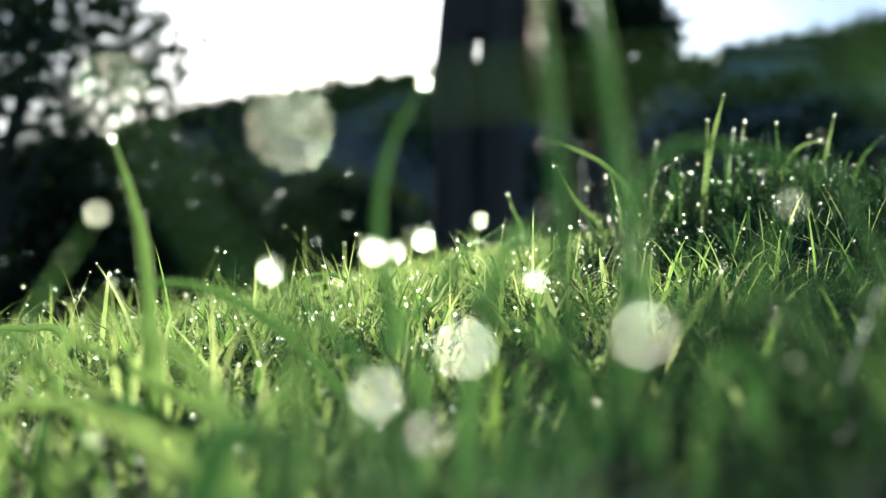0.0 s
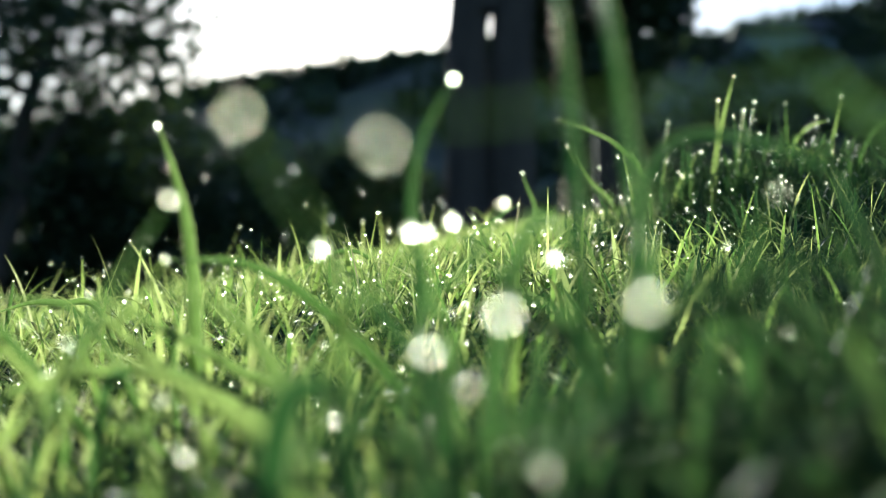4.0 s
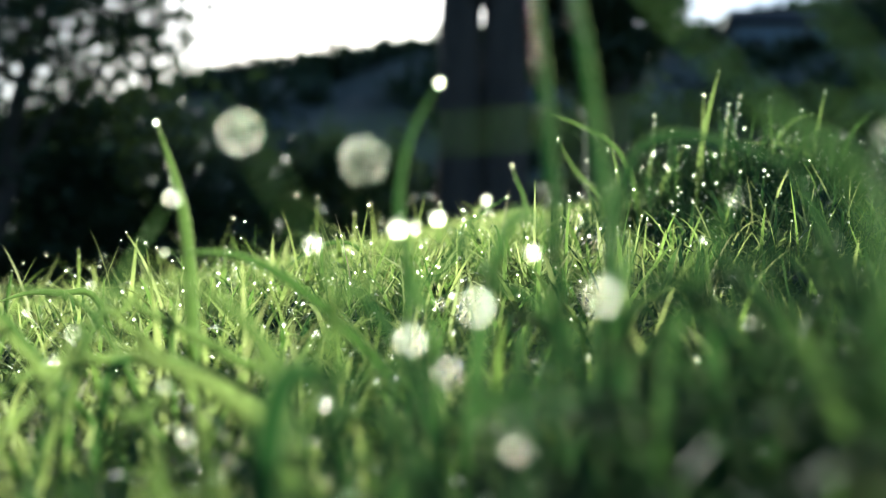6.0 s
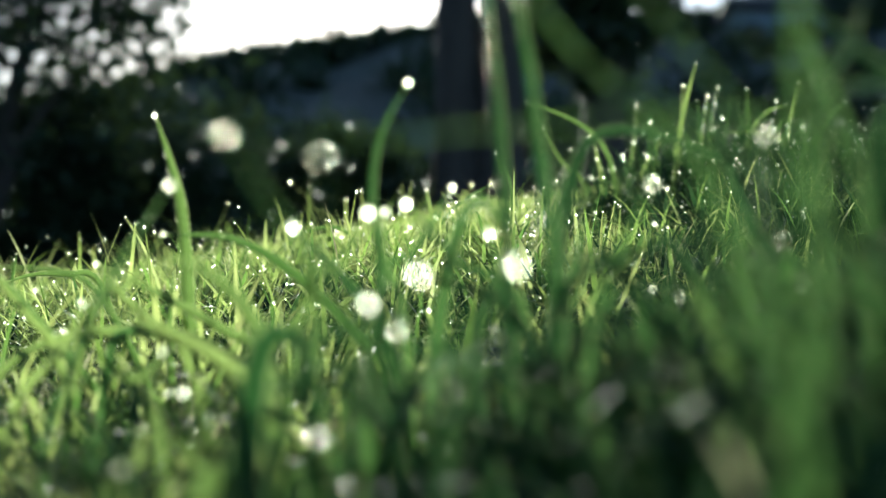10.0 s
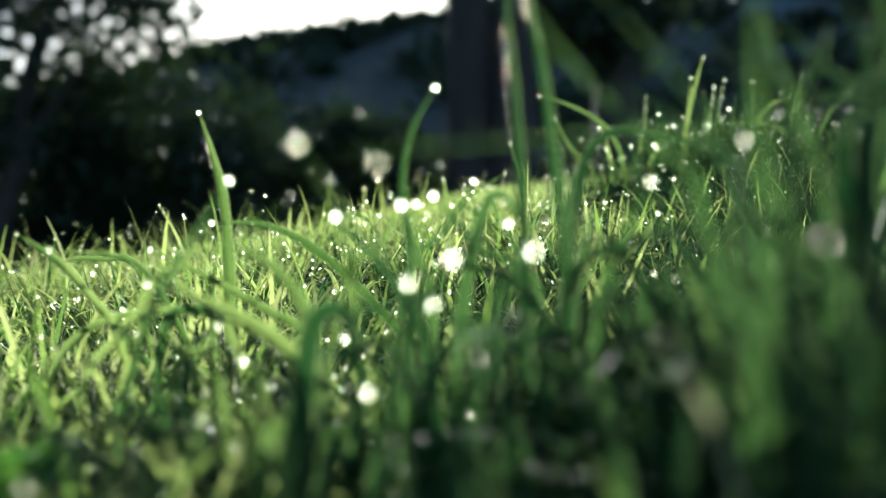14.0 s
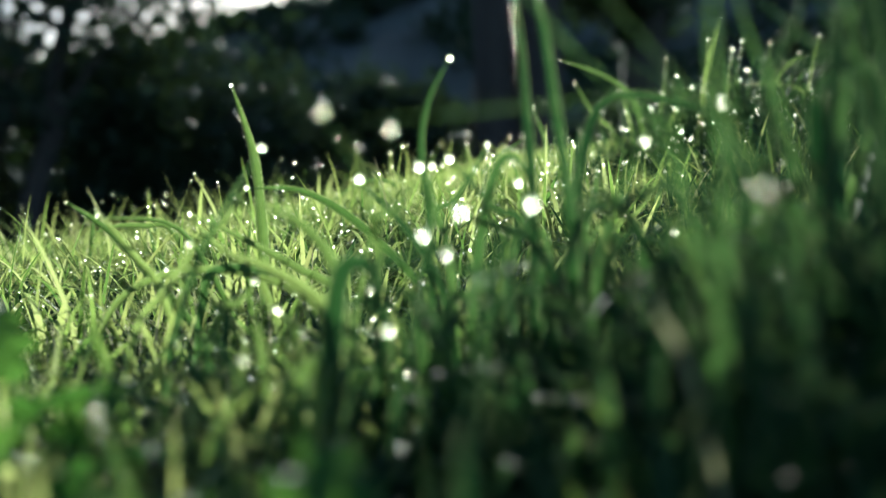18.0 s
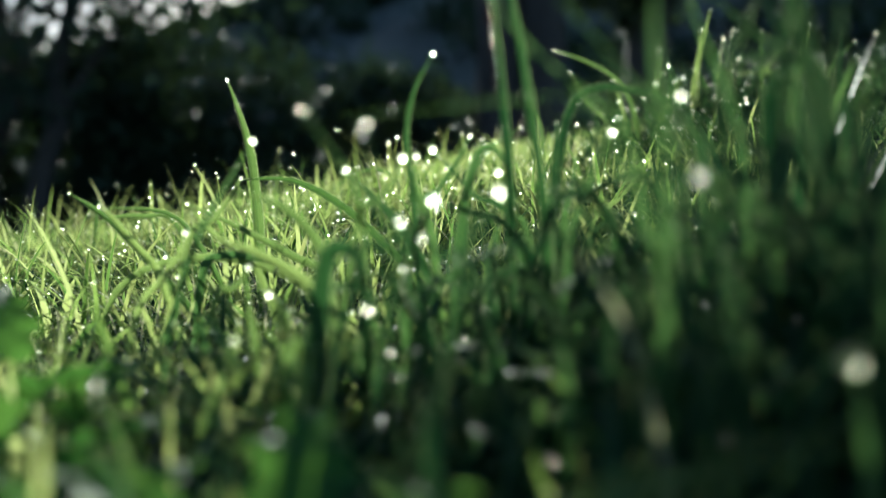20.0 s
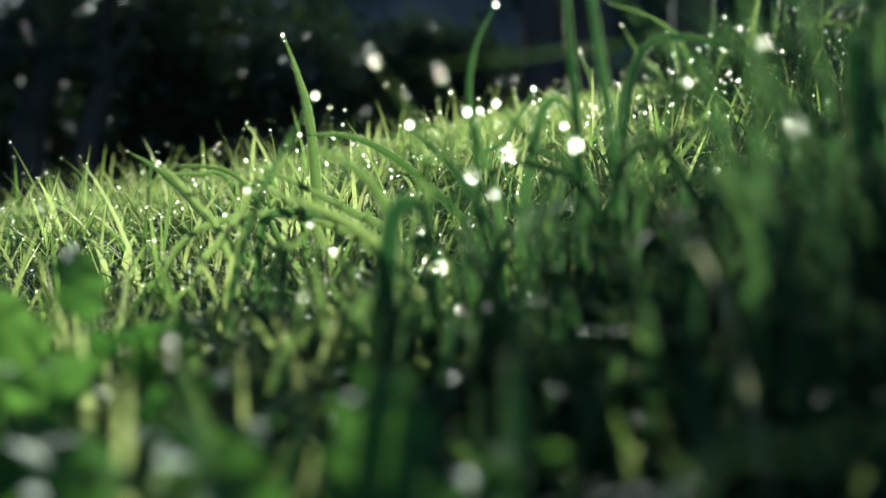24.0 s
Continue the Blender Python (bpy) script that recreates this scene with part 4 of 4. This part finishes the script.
# Clump and right-hand grass get the darkened leaf in place of cast shade.
fill("tuft_grass", 300, (-0.07, 0.15), (0.13, 0.28), lambda x, y: 0.05 + 0.16 * np.clip(x, 0, 0.1), 0.0046, 12, 45, lambda x, y: 0.3 + 0 * x, "clump of broad upright blades in shade tones, edged with dew", material=M_TUFT, arch=1.0, tilt=0.2, keep=lambda x, y: np.clip((x + 0.06 + 0.5 * (0.28 - y)) / 0.06, 0.25, 1), bead=(0.0003, 0.0008))
fill("tuft_grass", 13000, (-0.1, 0.42), (-0.01, 0.46), tuft_height, 0.0042, 8, 34, lambda x, y: 0.08 * (y > 0.14), "dense broad grass close by, coloured in shade tones", arch=0.8, tilt=0.26, keep=tuft_keep, material=M_TUFT, bead=(0.0002, 0.0007))
fill("lawn_grass", 25000, (-0.72, 0.86), (0.62, 1.55), mid_height, 0.0024, 5, 32, lambda x, y: 0.05 + 0 * x, "dewy green lawn grass on the slope", arch=0.85, tilt=0.28, keep=mid_keep, bead=(0.0002, 0.0007))
fill("tuft_grass", 27000, (0.02, 0.8), (0.64, 1.15), slope_tuft_height, 0.0032, 7, 35, lambda x, y: 0.2 + 0 * x, "taller tuft of broad grass on the slope in shade tones", keep=slope_tuft_keep, material=M_TUFT, bead=(0.0003, 0.0011))
fill("lawn_grass", 38000, (-1.0, 1.2), (1.25, 6.0), lambda x, y: 0.05 + 0 * x, 0.005, 3, 33, lambda x, y: 0.008 + 0 * x, "sunlit lawn grass farther up the slope", 0.55, keep=far_keep)

fill("lawn_grass", 4000, (-0.5, 0.55), (0.44, 1.15), lambda x, y: 0.076 - 0.02 * (x > 0.1), 0.0017, 9, 37, lambda x, y: 0.22 + 0 * x, "long fine arching grass blades beaded with dew", bead=(0.0002, 0.0008), arch=1.15)
fill("lawn_grass", 34000, (-2.6, 2.6), (-1.8, 1.99), lambda x, y: 0.042 + 0 * x, 0.0046, 3, 38, lambda x, y: 0.0 * x, "short green lawn grass round about", keep=ring_keep)
fill("tuft_grass", 3800, (-0.07, 0.16), (-0.06, 0.14), lambda x, y: 0.021 + 0 * x, 0.0034, 5, 39, lambda x, y: 0.05 + 0 * x, "low broad grass in shade tones at the foot of the lawn", material=M_TUFT, bead=(0.0002, 0.0006), arch=1.2, tilt=0.4)
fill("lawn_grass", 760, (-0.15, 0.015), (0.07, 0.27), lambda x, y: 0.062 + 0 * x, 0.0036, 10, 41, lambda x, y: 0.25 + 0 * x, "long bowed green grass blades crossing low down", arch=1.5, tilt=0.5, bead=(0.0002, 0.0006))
fill("tuft_grass", 520, (-0.12, 0.12), (0.02, 0.24), lambda x, y: 0.064 + 0 * x, 0.0042, 10, 42, lambda x, y: 0.25 + 0 * x, "long bowed grass blades in shade tones crossing low down", material=M_TUFT, arch=1.5, tilt=0.5, bead=(0.0002, 0.0006))
# Darkened leaf colour stands for the shade on the right slope.
fill("tuft_grass", 4200, (0.08, 0.42), (0.2, 0.64), lambda x, y: 0.042 + 0 * x, 0.003, 6, 43, lambda x, y: 0.06 + 0 * x, "broad grass in shade tones on the near slope", material=M_TUFT, keep=lambda x, y: np.clip((x - 0.06 - 0.12 * y) / 0.08, 0, 1), arch=0.9, tilt=0.3, bead=(0.0002, 0.0006))
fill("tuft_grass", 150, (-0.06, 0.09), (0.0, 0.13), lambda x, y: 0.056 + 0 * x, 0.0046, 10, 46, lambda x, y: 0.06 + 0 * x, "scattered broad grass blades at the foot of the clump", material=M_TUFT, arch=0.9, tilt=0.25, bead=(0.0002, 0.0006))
# Shade-coloured blades mixed in to dim the over-bright left lawn.
fill("tuft_grass", 9000, (-0.72, 0.14), (0.42, 1.5), lambda x, y: 0.046 + 0 * x, 0.003, 5, 47, lambda x, y: 0.04 + 0 * x, "broad grass in shade tones mixed into the lawn", material=M_TUFT, arch=0.9, tilt=0.3, bead=(0.0002, 0.0007), keep=lambda x, y: np.clip((0.14 - x) / 0.15, 0, 1) * np.clip((1.5 - y) / 0.3, 0, 1))
fill("lawn_grass", 480, (-0.06, 0.2), (-0.09, 0.1), lambda x, y: 0.046 + 0 * x, 0.0034, 9, 48, lambda x, y: 0.06 + 0 * x, "scattered lighter green blades low in the shaded grass", arch=1.1, tilt=0.3, bead=(0.0003, 0.0008))
fill("lawn_grass", 420, (-0.14, 0.02), (-0.03, 0.14), lambda x, y: 0.064 + 0 * x, 0.0036, 10, 49, lambda x, y: 0.04 + 0 * x, "long lit green blades leaning over the low grass", arch=1.0, tilt=0.3, bead=(0.0003, 0.0008))
fill("dry_stems", 1100, (-0.32, -0.03), (0.06, 0.46), lambda x, y: 0.042 + 0 * x, 0.0013, 6, 36, lambda x, y: 0.1 + 0 * x, "pale dry stems tangled low in the lawn", material=M_STRAW, bead=(0.0003, 0.0008))

# ---- broad-leaved weeds ----
def lobed_leaf(length, width, lobes, seed):
    """A deeply toothed leaf with a folded middle and a curled tip, base at the origin, growing along x."""
    rnd = random.Random(seed)
    bm = bmesh.new()
    n = 30
    rows = []
    lean = [rnd.uniform(0.75, 1.15) for k in range(2)]
    for k in range(n + 1):
        s = k / n
        body = math.sin(math.pi * min(1, 0.04 + 0.96 * s) ** 0.7) ** 0.7
        tooth = (s * lobes) % 1.0
        z = 0.25 * length * s - 0.38 * length * s * s
        row = []
        for q in (-1, -0.55, 0, 0.55, 1):
            cut = 0.55 + 0.45 * min(1.0, (1 - tooth) * 1.25 if tooth > 0.2 else tooth * 5)
            w = width * 0.5 * body * (cut if abs(q) == 1 else 0.9) * lean[q > 0] + 0.0004
            back = -0.05 * length * abs(q) * (1 - tooth) * (abs(q) == 1)
            ruff = 0.06 * width * math.sin(s * 19 + q * 2 + seed)
            row.append(bm.verts.new((length * s + back, w * q, z + abs(q) * w * 0.4 + ruff * abs(q))))
        rows.append(row)
    for a, b in zip(rows, rows[1:]):
        for i in range(4):
            bm.faces.new((a[i], a[i + 1], b[i + 1], b[i]))
    return bm


def weed(x, y, leaves, seed):
    rnd = random.Random(seed)
    root = tagged(new("weed"), "low broad-leaved weed with toothed green leaves", "weed", "weeds among the grass")
    z = ground_z(x, y)
    root.location = (x, y, z)
    for head, up, stalk, length, width in leaves:
        a, e = radians(head), radians(up)
        way = Vector((math.cos(a) * math.cos(e), math.sin(a) * math.cos(e), math.sin(e)))
        leaf = part("leaf", lobed_leaf(length * 1.25, width * 1.45, rnd.choice((2, 3, 3, 4)), rnd.randint(1, 99)), M_WEED, root)
        leaf.matrix_basis = Matrix.Translation(way * stalk) @ pose(0, 0, 0, rnd.uniform(-30, 30), -up * 0.6, head)
        bm, line = blade_mesh([Vector((0, 0, -0.003)), way * stalk * 0.5 + Vector((0, 0, 0.002)), way * stalk], 0.0014, 0, 0.6, 8)
        part("stalk", bm, M_RIB, root)


weed(-0.072, 0.095, ((200, 50, 0.045, 0.03, 0.018), (150, 65, 0.05, 0.028, 0.016), (60, 60, 0.045, 0.025, 0.015), (-20, 55, 0.04, 0.026, 0.016), (-80, 60, 0.045, 0.03, 0.02), (250, 45, 0.04, 0.028, 0.018), (110, 75, 0.06, 0.024, 0.012)), 1)
weed(-0.105, 0.10, ((20, 60, 0.045, 0.03, 0.018), (-60, 55, 0.04, 0.03, 0.018), (140, 70, 0.05, 0.028, 0.014), (200, 50, 0.04, 0.03, 0.016), (260, 60, 0.04, 0.028, 0.018)), 2)
weed(-0.085, 0.06, ((0, 45, 0.03, 0.026, 0.018), (90, 55, 0.035, 0.026, 0.016), (180, 50, 0.03, 0.026, 0.018), (270, 40, 0.03, 0.024, 0.016)), 3)
weed(-0.125, 0.14, ((30, 60, 0.035, 0.024, 0.015), (120, 65, 0.04, 0.024, 0.014), (-50, 55, 0.035, 0.024, 0.016), (200, 50, 0.035, 0.026, 0.016)), 4)
weed(-0.045, 0.035, ((10, 50, 0.024, 0.024, 0.016), (80, 60, 0.028, 0.022, 0.014), (150, 50, 0.026, 0.024, 0.016), (-70, 50, 0.024, 0.022, 0.015), (230, 45, 0.024, 0.024, 0.016)), 5)
weed(-0.068, 0.012, ((20, 45, 0.02, 0.022, 0.015), (110, 55, 0.025, 0.022, 0.014), (200, 45, 0.022, 0.024, 0.016), (-60, 45, 0.02, 0.022, 0.015)), 6)
weed(-0.012, 0.045, ((40, 45, 0.02, 0.02, 0.013), (140, 55, 0.022, 0.02, 0.013), (260, 45, 0.02, 0.022, 0.014), (-20, 50, 0.02, 0.02, 0.013)), 7)
weed(0.014, -0.004, ((80, 62, 0.034, 0.03, 0.02), (150, 55, 0.032, 0.028, 0.02), (20, 58, 0.03, 0.026, 0.018), (215, 50, 0.03, 0.026, 0.018)), 8)
weed(-0.03, 0.005, ((60, 60, 0.032, 0.028, 0.02), (130, 60, 0.034, 0.028, 0.02), (190, 50, 0.03, 0.026, 0.018), (-10, 50, 0.028, 0.026, 0.018)), 9)
